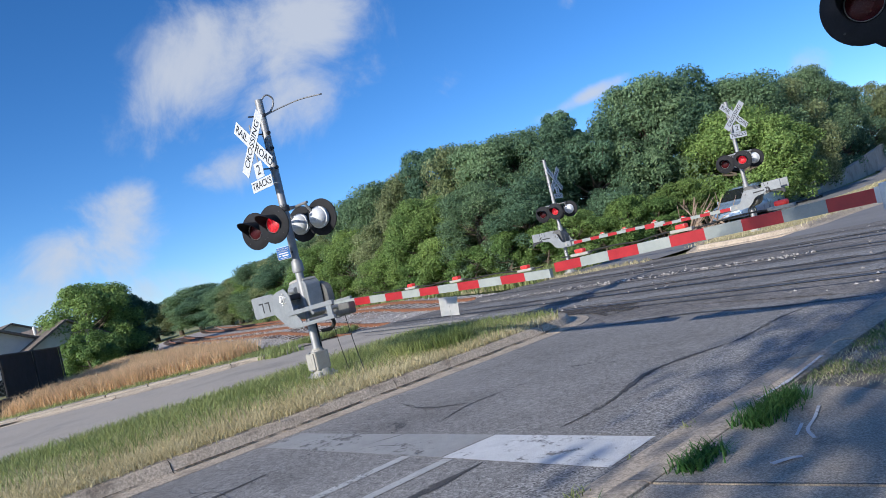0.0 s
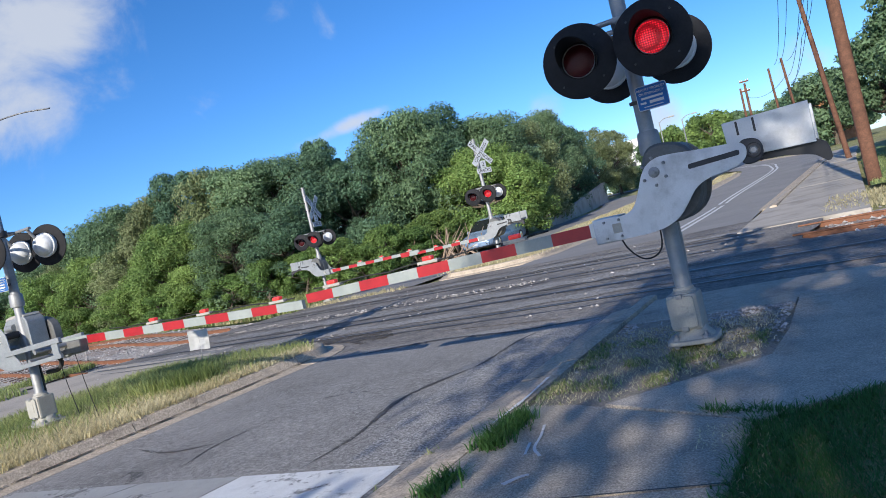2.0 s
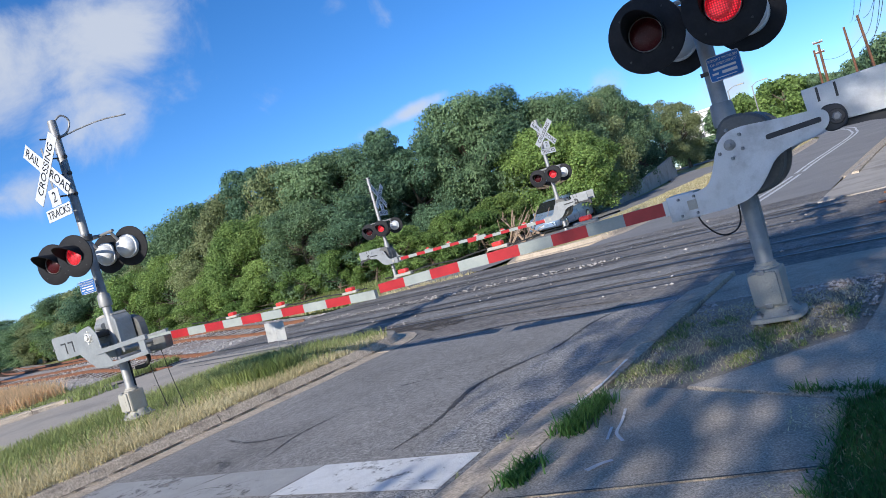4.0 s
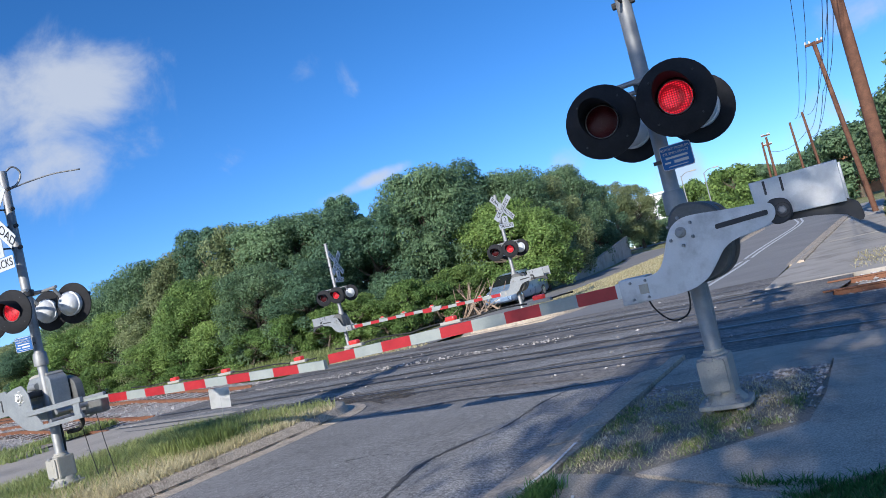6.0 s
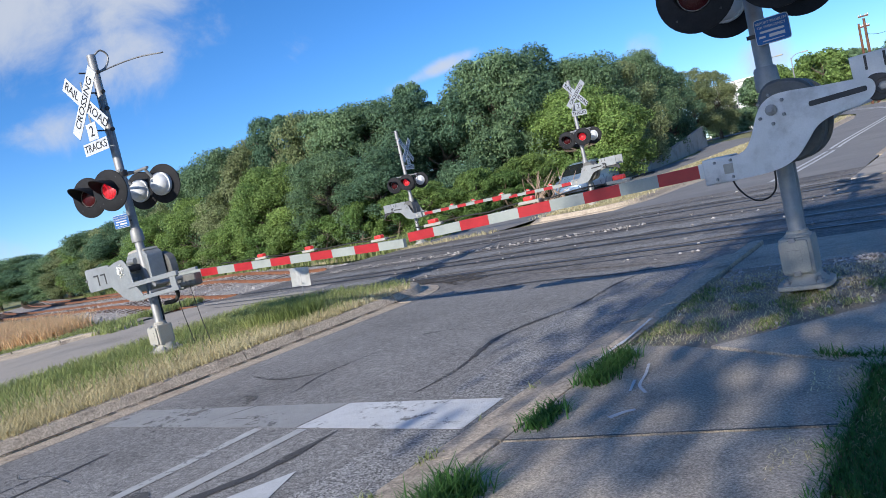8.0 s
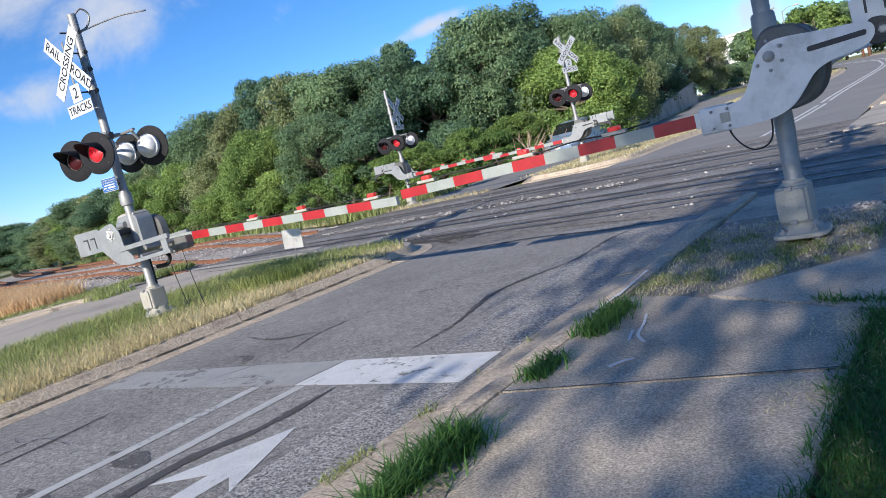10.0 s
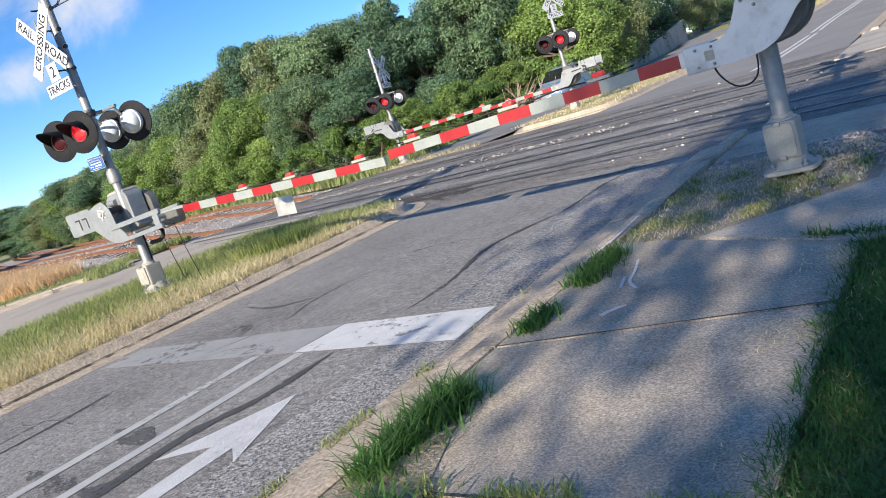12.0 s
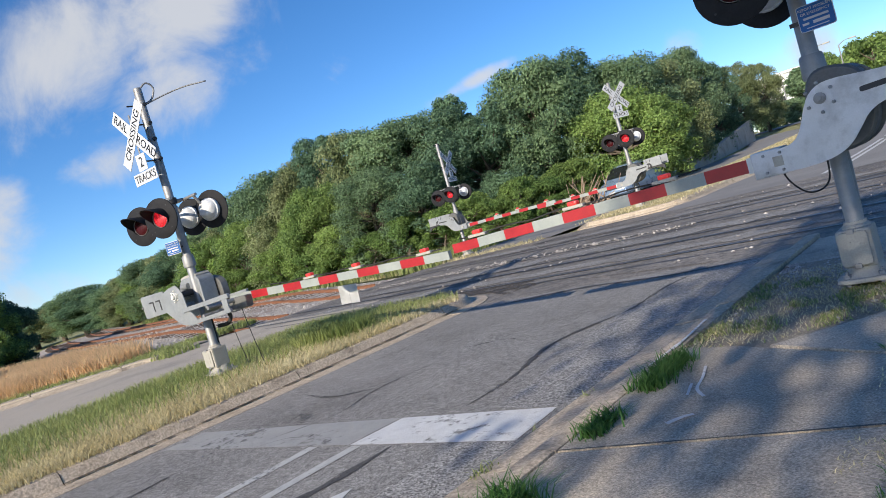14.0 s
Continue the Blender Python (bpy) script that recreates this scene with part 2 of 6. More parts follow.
STONE = material("ballast_stone", (0.25, 0.24, 0.23), (0.50, 0.47, 0.45), 6.0, 0.95, bump=0.3, island=0.4, space="World")
RAIL = material("rusty_rail", (0.16, 0.065, 0.035), (0.28, 0.13, 0.075), 6.0, 0.75, 0.2, 0.3, fine=0.2, fine_scale=60, space="World")
RAIL_TOP = material("polished_rail", (0.17, 0.165, 0.16), (0.27, 0.265, 0.26), 5.0, 0.5, 0.6, 0.1, space="World")
TIE = material("railway_tie", (0.08, 0.055, 0.04), (0.17, 0.12, 0.09), 6.0, 0.95, bump=0.5, island=0.3, space="World")
GALV = material("galvanised_steel", (0.235, 0.24, 0.245), (0.35, 0.355, 0.36), 7.0, 0.55, 0.45, 0.1, fine=0.06, fine_scale=120, stain=(0.26, 0.27, 0.29), stain_scale=3.0, stain_amount=0.6)
ALU = material("dull_aluminium", (0.52, 0.54, 0.57), (0.64, 0.66, 0.69), 4.0, 0.5, 0.35, 0.06, fine=0.05, fine_scale=90, stain=(0.29, 0.30, 0.32), stain_scale=3.5, stain_amount=0.7)
DARK_METAL = material("dark_metal", (0.03, 0.032, 0.036), (0.06, 0.06, 0.066), 6, 0.6, 0.2, 0.1)
BLACK = material("black_paint", (0.016, 0.017, 0.02), (0.026, 0.027, 0.031), 8, 0.7, 0, 0.08, fine=0.15, fine_scale=60)
BLACK.node_tree.nodes["Principled BSDF"].inputs["Specular IOR Level"].default_value = 0.15
RUBBER = material("black_rubber", (0.012, 0.012, 0.012), (0.025, 0.025, 0.025), 10, 0.7, 0, 0.1)
MEDIAN_STEEL = material("grey_painted_steel", (0.23, 0.25, 0.265), (0.32, 0.34, 0.355), 5, 0.55, 0.3, 0.1, fine=0.08, fine_scale=80, stain=(0.24, 0.25, 0.26), stain_scale=4, stain_amount=0.6)
MACHINE = material("dull_machine_paint", (0.11, 0.112, 0.11), (0.185, 0.187, 0.182), 5, 0.6, 0.2, 0.15, fine=0.1, fine_scale=60, stain=(0.09, 0.09, 0.088), stain_scale=4, stain_amount=0.7)
GREY_BOX = material("grey_box_paint", (0.32, 0.31, 0.28), (0.43, 0.415, 0.375), 5, 0.7, 0.0, 0.15, fine=0.1, fine_scale=80, stain=(0.24, 0.22, 0.19), stain_scale=5, stain_amount=0.7)
HOUSING = material("lamp_housing_paint", (0.58, 0.60, 0.62), (0.70, 0.72, 0.74), 5, 0.8, 0.0, 0.05, stain=(0.36, 0.37, 0.38), stain_scale=6, stain_amount=0.6)
ARM_GREY = material("arm_white_sheeting", (0.25, 0.285, 0.275), (0.32, 0.35, 0.335), 4, 0.5, 0, 0.05, fine=0.05, fine_scale=100, stain=(0.24, 0.26, 0.24), stain_scale=5, stain_amount=0.5)
ARM_RED = material("arm_red_sheeting", (0.30, 0.012, 0.018), (0.40, 0.018, 0.024), 6, 0.45, 0, 0.05, fine=0.08, fine_scale=80)
ARM_TIP_WHITE = material("white_enamel", (0.68, 0.68, 0.66), (0.78, 0.78, 0.76), 4, 0.5, 0, 0.04, stain=(0.5, 0.49, 0.45), stain_scale=4, stain_amount=0.5)
SIGN_WHITE = material("sign_white", (0.46, 0.49, 0.53), (0.53, 0.56, 0.60), 4, 0.45, 0, 0.03, stain=(0.62, 0.63, 0.63), stain_scale=5, stain_amount=0.4)
SIGN_BLACK = material("sign_black", (0.012, 0.012, 0.012), (0.02, 0.02, 0.02), 8, 0.5, 0, 0)
SIGN_BLUE = material("sign_blue", (0.006, 0.10, 0.34), (0.009, 0.125, 0.40), 6, 0.65, 0, 0.03)
LENS_DARK = material("unlit_red_lens", (0.035, 0.004, 0.006), (0.06, 0.007, 0.01), 90, 0.25, 0, 0.2)
LENS_LIT = material("lit_red_lens", (0.28, 0.01, 0.015), (0.36, 0.015, 0.02), 60, 0.3, 0, 0.2, emit=((1.0, 0.02, 0.045), 1.4))
LENS_DARK.node_tree.nodes["Principled BSDF"].inputs["Specular IOR Level"].default_value = 0.2
n_, l_ = LENS_LIT.node_tree.nodes, LENS_LIT.node_tree.links
dots = n_.new("ShaderNodeTexVoronoi")
dots.inputs["Scale"].default_value, dots.inputs["Randomness"].default_value = 58.0, 0.0
dim = n_.new("ShaderNodeMapRange")
for key, v in (("From Min", 0.2), ("From Max", 0.5), ("To Min", 0.6), ("To Max", 0.07)):
    dim.inputs[key].default_value = v
l_.new(n_.new("ShaderNodeTexCoord").outputs["Object"], dots.inputs["Vector"])
l_.new(dots.outputs["Distance"], dim.inputs["Value"]), l_.new(dim.outputs["Result"], n_["Principled BSDF"].inputs["Emission Strength"])
LENS_ROUND = material("red_marker_lens", (0.55, 0.03, 0.03), (0.72, 0.06, 0.05), 30, 0.3, 0, 0.1, emit=((1.0, 0.05, 0.04), 0.1))
WOOD_POLE = material("creosote_wood", (0.10, 0.045, 0.028), (0.19, 0.09, 0.055), 5, 0.9, 0, 0.4, fine=0.2, fine_scale=40, stain=(0.06, 0.03, 0.02), stain_scale=1.2, stain_amount=0.7)
WIRE = material("wire", (0.015, 0.015, 0.016), (0.03, 0.03, 0.03), 5, 0.6, 0, 0)
BARK = material("bark", (0.07, 0.055, 0.042), (0.16, 0.13, 0.10), 4, 0.95, 0, 0.7, fine=0.3, fine_scale=25, bump_dist=0.04)
DEAD_WOOD = material("dead_wood", (0.24, 0.17, 0.12), (0.40, 0.31, 0.24), 5, 0.95, 0, 0.4)
WHITE_PAINT = worn_paint("worn_white_paint", (0.64, 0.65, 0.65), 0.12)
FADED_STOP = worn_paint("ghostly_stop_line_paint", (0.38, 0.38, 0.37), 0.3, 9.0)
STOP_PAINT = worn_paint("very_worn_white_paint", (0.70, 0.71, 0.71), 0.33, 7.0)
LINE_PAINT = worn_paint("faded_line_paint", (0.52, 0.52, 0.51), 0.2, 22.0)
OIL = worn_paint("oil_stain", (0.12, 0.117, 0.113), 0.62, 16.0)
CHALK = worn_paint("chalk_mark", (0.7, 0.7, 0.7), 0.2, 40.0)
OAK = leafy("oak_leaves", (0.114, 0.198, 0.109), (0.242, 0.353, 0.19), 0.38)
OAK_DEEP = leafy("deep_green_leaves", (0.0785, 0.157, 0.103), (0.17, 0.278, 0.162), 0.38)
ELM = leafy("bright_green_leaves", (0.145, 0.245, 0.0791), (0.277, 0.388, 0.122), 0.38)
OLIVE = leafy("olive_leaves", (0.161, 0.211, 0.099), (0.298, 0.339, 0.175), 0.38)
BRUSH = leafy("shrub_leaves", (0.0997, 0.193, 0.06), (0.215, 0.318, 0.0976), 0.38)
BLADE = leafy("grass_blades", (0.23, 0.30, 0.10), (0.42, 0.45, 0.20), 0.4, 0.5, 0.7)
BLADE_LUSH = leafy("lush_grass_blades", (0.064, 0.164, 0.04), (0.12, 0.254, 0.075), 0.4, 0.5, 0.8)
BLADE_DRY = leafy("dry_grass_blades", (0.543, 0.469, 0.264), (0.718, 0.653, 0.432), 0.3, 0.45, 0.7)
BLADE_RUST = leafy("rust_coloured_grass", (0.60, 0.42, 0.24), (0.80, 0.61, 0.38), 0.3, 0.5, 0.4)
CAR_PAINT = material("silver_blue_car_paint", (0.20, 0.29, 0.42), (0.24, 0.33, 0.47), 2, 0.3, 0.25, 0)
CAR_GLASS = material("tinted_glass", (0.012, 0.015, 0.018), (0.02, 0.024, 0.028), 2, 0.06, 0, 0)
CAR_LIGHT = material("headlight_glass", (0.6, 0.62, 0.64), (0.75, 0.76, 0.78), 6, 0.15, 0.2, 0)
CHROME = material("chrome", (0.6, 0.6, 0.62), (0.7, 0.7, 0.72), 3, 0.15, 1.0, 0)
HOUSE_WALL = material("cream_siding", (0.50, 0.49, 0.45), (0.60, 0.58, 0.54), 2, 0.85, 0, 0.2)
HOUSE_ROOF = material("brown_shingles", (0.12, 0.10, 0.085), (0.19, 0.16, 0.14), 6, 0.95, 0, 0.5, fine=0.3, fine_scale=12)
BRICK_WALL = material("orange_brick", (0.34, 0.16, 0.08), (0.44, 0.22, 0.11), 3, 0.9, 0, 0.3, fine=0.2, fine_scale=20)
WHITE_WALL = material("white_stucco", (0.66, 0.66, 0.65), (0.76, 0.76, 0.75), 2, 0.85, 0, 0.1)
SCREEN = material("black_windscreen_fabric", (0.020, 0.022, 0.028), (0.04, 0.042, 0.05), 3, 0.8, 0, 0.3, fine=0.2, fine_scale=60)
FENCE_WOOD = material("brown_fence_wood", (0.10, 0.055, 0.035), (0.18, 0.10, 0.07), 4, 0.9, 0, 0.3, rand=0.25)


# ---- mesh helpers ----
def part(name, bm, mat, parent=None, label=""):
    """Link a bmesh, or a ready mesh, as one object under a parent."""
    if isinstance(bm, bmesh.types.BMesh):
        me = bpy.data.meshes.new(name)
        bm.to_mesh(me)
        bm.free()
    else:
        me = bm
    if not me.materials:
        me.materials.append(mat)
    ob = new(name, me)
    if parent:
        ob.parent = parent
    if label:
        ob["label"] = label
    return ob


def empty(name, m=Matrix()):
    ob = new(name)
    ob.matrix_basis = m
    return ob


def smooth(bm, sharp=0.7):
    for f in bm.faces:
        f.smooth = True
    for e in bm.edges:
        if len(e.link_faces) == 2 and e.calc_face_angle(0) > sharp:
            e.smooth = False
    return bm


def box(bm, lo, hi, bevel=0.0, m=None):
    r = bmesh.ops.create_cube(bm, size=1.0)
    size, mid = [b - a for a, b in zip(lo, hi)], [(a + b) / 2 for a, b in zip(lo, hi)]
    bmesh.ops.transform(bm, matrix=(m or Matrix()) @ Matrix.Translation(mid) @ Matrix.Diagonal((*size, 1)), verts=r["verts"])
    if bevel:
        edges = list({e for v in r["verts"] for e in v.link_edges})
        bmesh.ops.bevel(bm, geom=edges, offset=bevel, segments=2, affect="EDGES", profile=0.6)
    return bm


def boxed(lo, hi, bevel=0.0, m=None):
    return box(bmesh.new(), lo, hi, bevel, m)


def rod(bm, a, b, r1, r2=None, seg=12, caps=True):
    a, b = Vector(a), Vector(b)
    r2 = r1 if r2 is None else r2
    d = b - a
    m = Matrix.Translation((a + b) / 2) @ d.to_track_quat("Z", "Y").to_matrix().to_4x4()
    r = bmesh.ops.create_cone(bm, cap_ends=caps, segments=seg, radius1=r1, radius2=r2, depth=d.length, matrix=m)
    return bm


def rods(pairs, seg=12):
    bm = bmesh.new()
    for a, b, *r in pairs:
        rod(bm, a, b, r[0], r[1] if len(r) > 1 else None, seg)
    return smooth(bm)


def tube(points, radius, seg=8, closed=False):
    """A round tube along points; radius a number or one for each point."""
    bm, rings = bmesh.new(), []
    pts = [Vector(p) for p in points]
    for i, p in enumerate(pts):
        d = (pts[min(i + 1, len(pts) - 1)] - pts[max(i - 1, 0)]).normalized()
        q = d.to_track_quat("Z", "Y").to_matrix()
        r = radius[i] if isinstance(radius, (list, tuple)) else radius
        rings.append([bm.verts.new(p + q @ Vector((r * math.cos(2 * math.pi * k / seg), r * math.sin(2 * math.pi * k / seg), 0))) for k in range(seg)])
    for a, b in zip(rings, rings[1:]):
        for k in range(seg):
            bm.faces.new((a[k], a[(k + 1) % seg], b[(k + 1) % seg], b[k]))
    bm.faces.new(rings[0][::-1]), bm.faces.new(rings[-1])
    return smooth(bm)


def lathe(profile, seg=28, m=None):
    """Turn (radius, height) pairs round z."""
    bm, rings = bmesh.new(), []
    for r, z in profile:
        rings.append([bm.verts.new((r * math.cos(2 * math.pi * k / seg), r * math.sin(2 * math.pi * k / seg), z)) for k in range(seg)])
    for a, b in zip(rings, rings[1:]):
        for k in range(seg):
            bm.faces.new((a[k], a[(k + 1) % seg], b[(k + 1) % seg], b[k]))
    bm.faces.new(rings[0][::-1]), bm.faces.new(rings[-1])
    bmesh.ops.remove_doubles(bm, verts=bm.verts, dist=1e-5)
    if m:
        bmesh.ops.transform(bm, matrix=m, verts=bm.verts)
    return smooth(bm)


def plate(outline, thick, m=None, bevel=0.0):
    """A flat polygon in x and z, thick along +y."""
    bm = bmesh.new()
    face = bm.faces.new([bm.verts.new((x, 0, z)) for x, z in outline])
    r = bmesh.ops.extrude_face_region(bm, geom=[face])
    bmesh.ops.translate(bm, vec=(0, thick, 0), verts=[v for v in r["geom"] if isinstance(v, bmesh.types.BMVert)])
    bmesh.ops.recalc_face_normals(bm, faces=bm.faces)
    if bevel:
        bmesh.ops.bevel(bm, geom=list(bm.edges), offset=bevel, segments=1, affect="EDGES")
    if m:
        bmesh.ops.transform(bm, matrix=m, verts=bm.verts)
    return bm


def rounded(points, steps=6):
    """A closed outline rounded by Chaikin's cuts."""
    pts = [Vector(p) for p in points]
    for _ in range(steps):
        pts = [q for a, b in zip(pts, pts[1:] + pts[:1]) for q in (a.lerp(b, 0.25), a.lerp(b, 0.75))]
    return [tuple(p) for p in pts]


def trimmed(points, r):
    """A closed outline with each corner cut round by r."""
    pts, out = [Vector(p) for p in points], []
    for i, p in enumerate(pts):
        a, b = pts[i - 1] - p, pts[(i + 1) % len(pts)] - p
        ra, rb = min(r, a.length * 0.45), min(r, b.length * 0.45)
        q, w = p + a.normalized() * ra, p + b.normalized() * rb
        out += [q, q.lerp(p, 0.6).lerp(w.lerp(p, 0.6), 0.5), w]
    return [tuple(p) for p in out]


def spline(points, n=8):
    """Catmull-Rom through points."""
    pts = [Vector(p) for p in points]
    ext = [2 * pts[0] - pts[1], *pts, 2 * pts[-1] - pts[-2]]
    out = []
    for i in range(1, len(ext) - 2):
        a, b, c, d = ext[i - 1:i + 3]
        for k in range(n):
            t = k / n
            out.append(0.5 * (2 * b + (c - a) * t + (2 * a - 5 * b + 4 * c - d) * t * t + (3 * b - a - 3 * c + d) * t ** 3))
    return out + [pts[-1]]


def from_lists(name, verts, faces):
    me = bpy.data.meshes.new(name)
    me.from_pydata(verts, [], faces)
    me.update()
    return me


def text_mesh(words, size, m):
    """Flat letters as a mesh, in the x, z plane facing -y."""
    curve = bpy.data.curves.new("letters", "FONT")
    curve.body, curve.size, curve.align_x, curve.align_y, curve.extrude = words, size, "CENTER", "CENTER", 0.0015
    tmp = bpy.data.objects.new("letters", curve)
    me = bpy.data.meshes.new_from_object(tmp)
    bpy.data.objects.remove(tmp), bpy.data.curves.remove(curve)
    me.transform(m @ pose(0, 0, 0, 90, 0, 0))
    return me


# ---- the lie of the land ----
def height(x, y):
    """Height of the carriageway level: flat at the crossing, rising gently beyond it."""
    rise = 0.02 * min(max(y - 30.0, 0.0), 60.0)
    if x < -19.0:
        # low embankment that carries the tracks away from the road
        ramp = min((-19.0 - x) / 7.0, 1.0)
        rise += 0.34 * ramp * ramp * (3 - 2 * ramp) * min(max((5.6 - abs(y - track_y(x, 13.2))) / 2.0, 0.0), 1.0)
    return rise


def track_y(x, y0):
    """The tracks cross the road a little askew and bend away on the far left."""
    return y0 - 0.09 * x + (0.0021 * x * x if x < 0 else 0.0)


def strip(name, left, right, mat, lift, n=6, thick=0.0, kind="structure", label="", sub=1, rough=0.0):
    """A ribbon of ground between two lines of (x, y), raised over the land, with a skirt if thick."""
    L, R = spline([(*p, 0) for p in left], n), spline([(*p, 0) for p in right], n)
    verts, faces = [], []
    cols = sub + 1
    for a, b in zip(L, R):
        for k in range(cols):
            p = a.lerp(b, k / sub)
            z = height(p.x, p.y) + lift + (noise.noise((p.x * 0.5, p.y * 0.5, lift * 9)) * rough if 0 < k < sub else 0)
            verts.append((p.x, p.y, z))
    for i in range(len(L) - 1):
        for k in range(sub):
            q = i * cols + k
            faces.append((q, q + 1, q + cols + 1, q + cols))
    if thick:
        base = len(verts)
        rim = [i * cols for i in range(len(L))] + [(len(L) - 1) * cols + k for k in range(1, cols)] + [i * cols + sub for i in range(len(L) - 2, -1, -1)] + [k for k in range(sub - 1, 0, -1)]
        verts += [(verts[i][0], verts[i][1], verts[i][2] - thick) for i in rim]
        m = len(rim)
        faces += [(rim[i], base + i, base + (i + 1) % m, rim[(i + 1) % m]) for i in range(m)]
    ob = part(name, from_lists(name, verts, faces), mat)
    bm = bmesh.new()
    bm.from_mesh(ob.data)
    bmesh.ops.recalc_face_normals(bm, faces=bm.faces)
    up = sum(f.normal.z * f.calc_area() for f in bm.faces)
    if up < 0:
        bmesh.ops.reverse_faces(bm, faces=bm.faces)
    bm.to_mesh(ob.data)
    bm.free()
    return tagged(ob, label, name.split("_")[0], kind=kind)


# ground: one sheet to the horizon
def make_ground():
    xs = [-2500, -1200, -600, -300, -160] + list(np.arange(-110, 40, 2.0)) + [60, 120, 300, 700, 1500, 2500]
    ys = [-1500, -500, -150, -60] + list(np.arange(-30, 100, 2.0)) + [130, 200, 400, 900, 2500]
    verts, faces = [], []
    for y in ys:
        for x in xs:
            z = height(x, y) - 0.09
            if x < -19 and y < 70:
                z += 0.12 * noise.noise((x * 0.15, y * 0.15, 0))
            if x < -17 and abs(y - track_y(x, 13.2)) < 6.0:
                z -= 0.24
            if x > 0.5 and y > 18:
                z += min(0.05 * (x - 0.5), 1.2)
            verts.append((x, y, z))
    w = len(xs)
    for j in range(len(ys) - 1):
        for i in range(w - 1):
            q = j * w + i
            faces.append((q, q + 1, q + w + 1, q + w))
    return tagged(part("ground", from_lists("ground", verts, faces), TURF), "grassy ground with dry and green patches", "ground", kind="structure")


make_ground()

# carriageways
strip("road_outgoing", [(-7.6, -40), (-7.6, -10), (-7.6, 0), (-7.6, 9.5)], [(-2.95, -40), (-2.95, -10), (-2.95, 0), (-2.95, 9.5)], ASPHALT, 0.0, label="weathered grey asphalt carriageway leading to the crossing", sub=4)
strip("road_crossing", [(-20.5, 9.5), (-19.8, 12), (-19.3, 13.4), (-19.1, 13.9), (-18.6, 16), (-18.0, 21.2)], [(1.6, 8.9), (1.6, 11), (1.5, 13.2), (-0.9, 13.7), (-0.8, 16), (-0.8, 20.0)], ASPHALT_SMOOTH, -0.004, label="dark patched asphalt laid between the rails", sub=8)
strip("road_opposing", [(-30, -30), (-26, -6), (-22.9, 3.7), (-20.7, 6.7), (-19.6, 9.6)], [(-12.6, -30), (-12.6, -6), (-12.6, 2), (-12.7, 7), (-12.6, 9.6)], DUSTY, -0.004, label="pale grey asphalt of the opposing carriageway")
strip("road_dusty_apron", [(-20.2, 9.0), (-19.7, 11), (-19.2, 13.4)], [(-12.7, 9.0), (-12.9, 11), (-13.6, 13.2)], DUSTY, 0.0015, label="pale dusty asphalt where the opposing lane meets the rails", sub=3)
strip("road_far_outgoing", [(-9.1, 19.8), (-8.6, 28), (-7.3, 40), (-7.2, 56), (-8.9, 68), (-15, 79), (-30, 86), (-70, 90)], [(-2.5, 19.8), (-2.5, 28), (-1.9, 46), (-1.4, 56), (-2.6, 68), (-8, 82), (-22, 92), (-66, 100)], ASPHALT_FAR, 0.0, n=8, label="dark asphalt road bending away beyond the crossing")
strip("ground_dirt_shoulder", [(-26.6, -2), (-24.6, 3.5), (-22.6, 7), (-21.4, 9.6), (-21.0, 11.8)], [(-23.6, -2), (-22.4, 4.2), (-20.8, 7), (-19.8, 9.6), (-19.4, 11.8)], SOIL, 0.045, label="bare brown dirt shoulder beside the opposing lane", sub=4, rough=0.03)
strip("road_far_opposing", [(-18.0, 21), (-18.6, 28), (-17.4, 40), (-16.6, 50), (-18.5, 60), (-25, 67), (-40, 70)], [(-13.2, 21), (-13.0, 28), (-12.9, 40), (-13.2, 50), (-15, 63), (-22, 71), (-40, 76)], ASPHALT_FAR, 0.004, n=8, label="grey asphalt lane beside the concrete wall")


# ---- kerbs, medians, pavement ----
def sweep(path, profile, closed=False):
    """Sweep (out, z) pairs along (x, y) points; out lies to the right of the way."""
    bm, rings = bmesh.new(), []
    pts = [Vector(p) for p in path]
    for i, p in enumerate(pts):
        d = (pts[min(i + 1, len(pts) - 1)] - pts[max(i - 1, 0)]).normalized()
        out = Vector((d.y, -d.x))
        rings.append([bm.verts.new((p.x + out.x * o, p.y + out.y * o, z + height(p.x, p.y))) for o, z in profile])
    for a, b in zip(rings, rings[1:]):
        for k in range(len(profile) - 1):
            bm.faces.new((a[k], a[k + 1], b[k + 1], b[k]))
    bm.faces.new(rings[0]), bm.faces.new(rings[-1][::-1])
    bmesh.ops.recalc_face_normals(bm, faces=bm.faces)
    return smooth(bm, 0.6)


def resample(path, step):
    pts, out, run = [Vector(p) for p in path], [Vector(path[0])], 0.0
    for a, b in zip(pts, pts[1:]):
        d = (b - a).length
        while run + d >= step:
            a = a.lerp(b, (step - run) / d)
            d = (b - a).length
            out.append(a.copy())
            run = 0.0
        run += d
    return out + [pts[-1]]


CURB_PROFILE = [(-0.16, -0.1), (-0.16, 0.135), (-0.13, 0.148), (-0.03, 0.142), (0.0, 0.12), (0.035, 0.03), (0.06, 0.012), (0.33, 0.004), (0.33, -0.1)]
LOW_CURB = [(-0.16, -0.1), (-0.16, 0.135), (-0.13, 0.142), (-0.02, 0.135), (0.02, 0.118), (0.10, 0.045), (0.16, 0.03), (0.42, 0.006), (0.42, -0.1)]


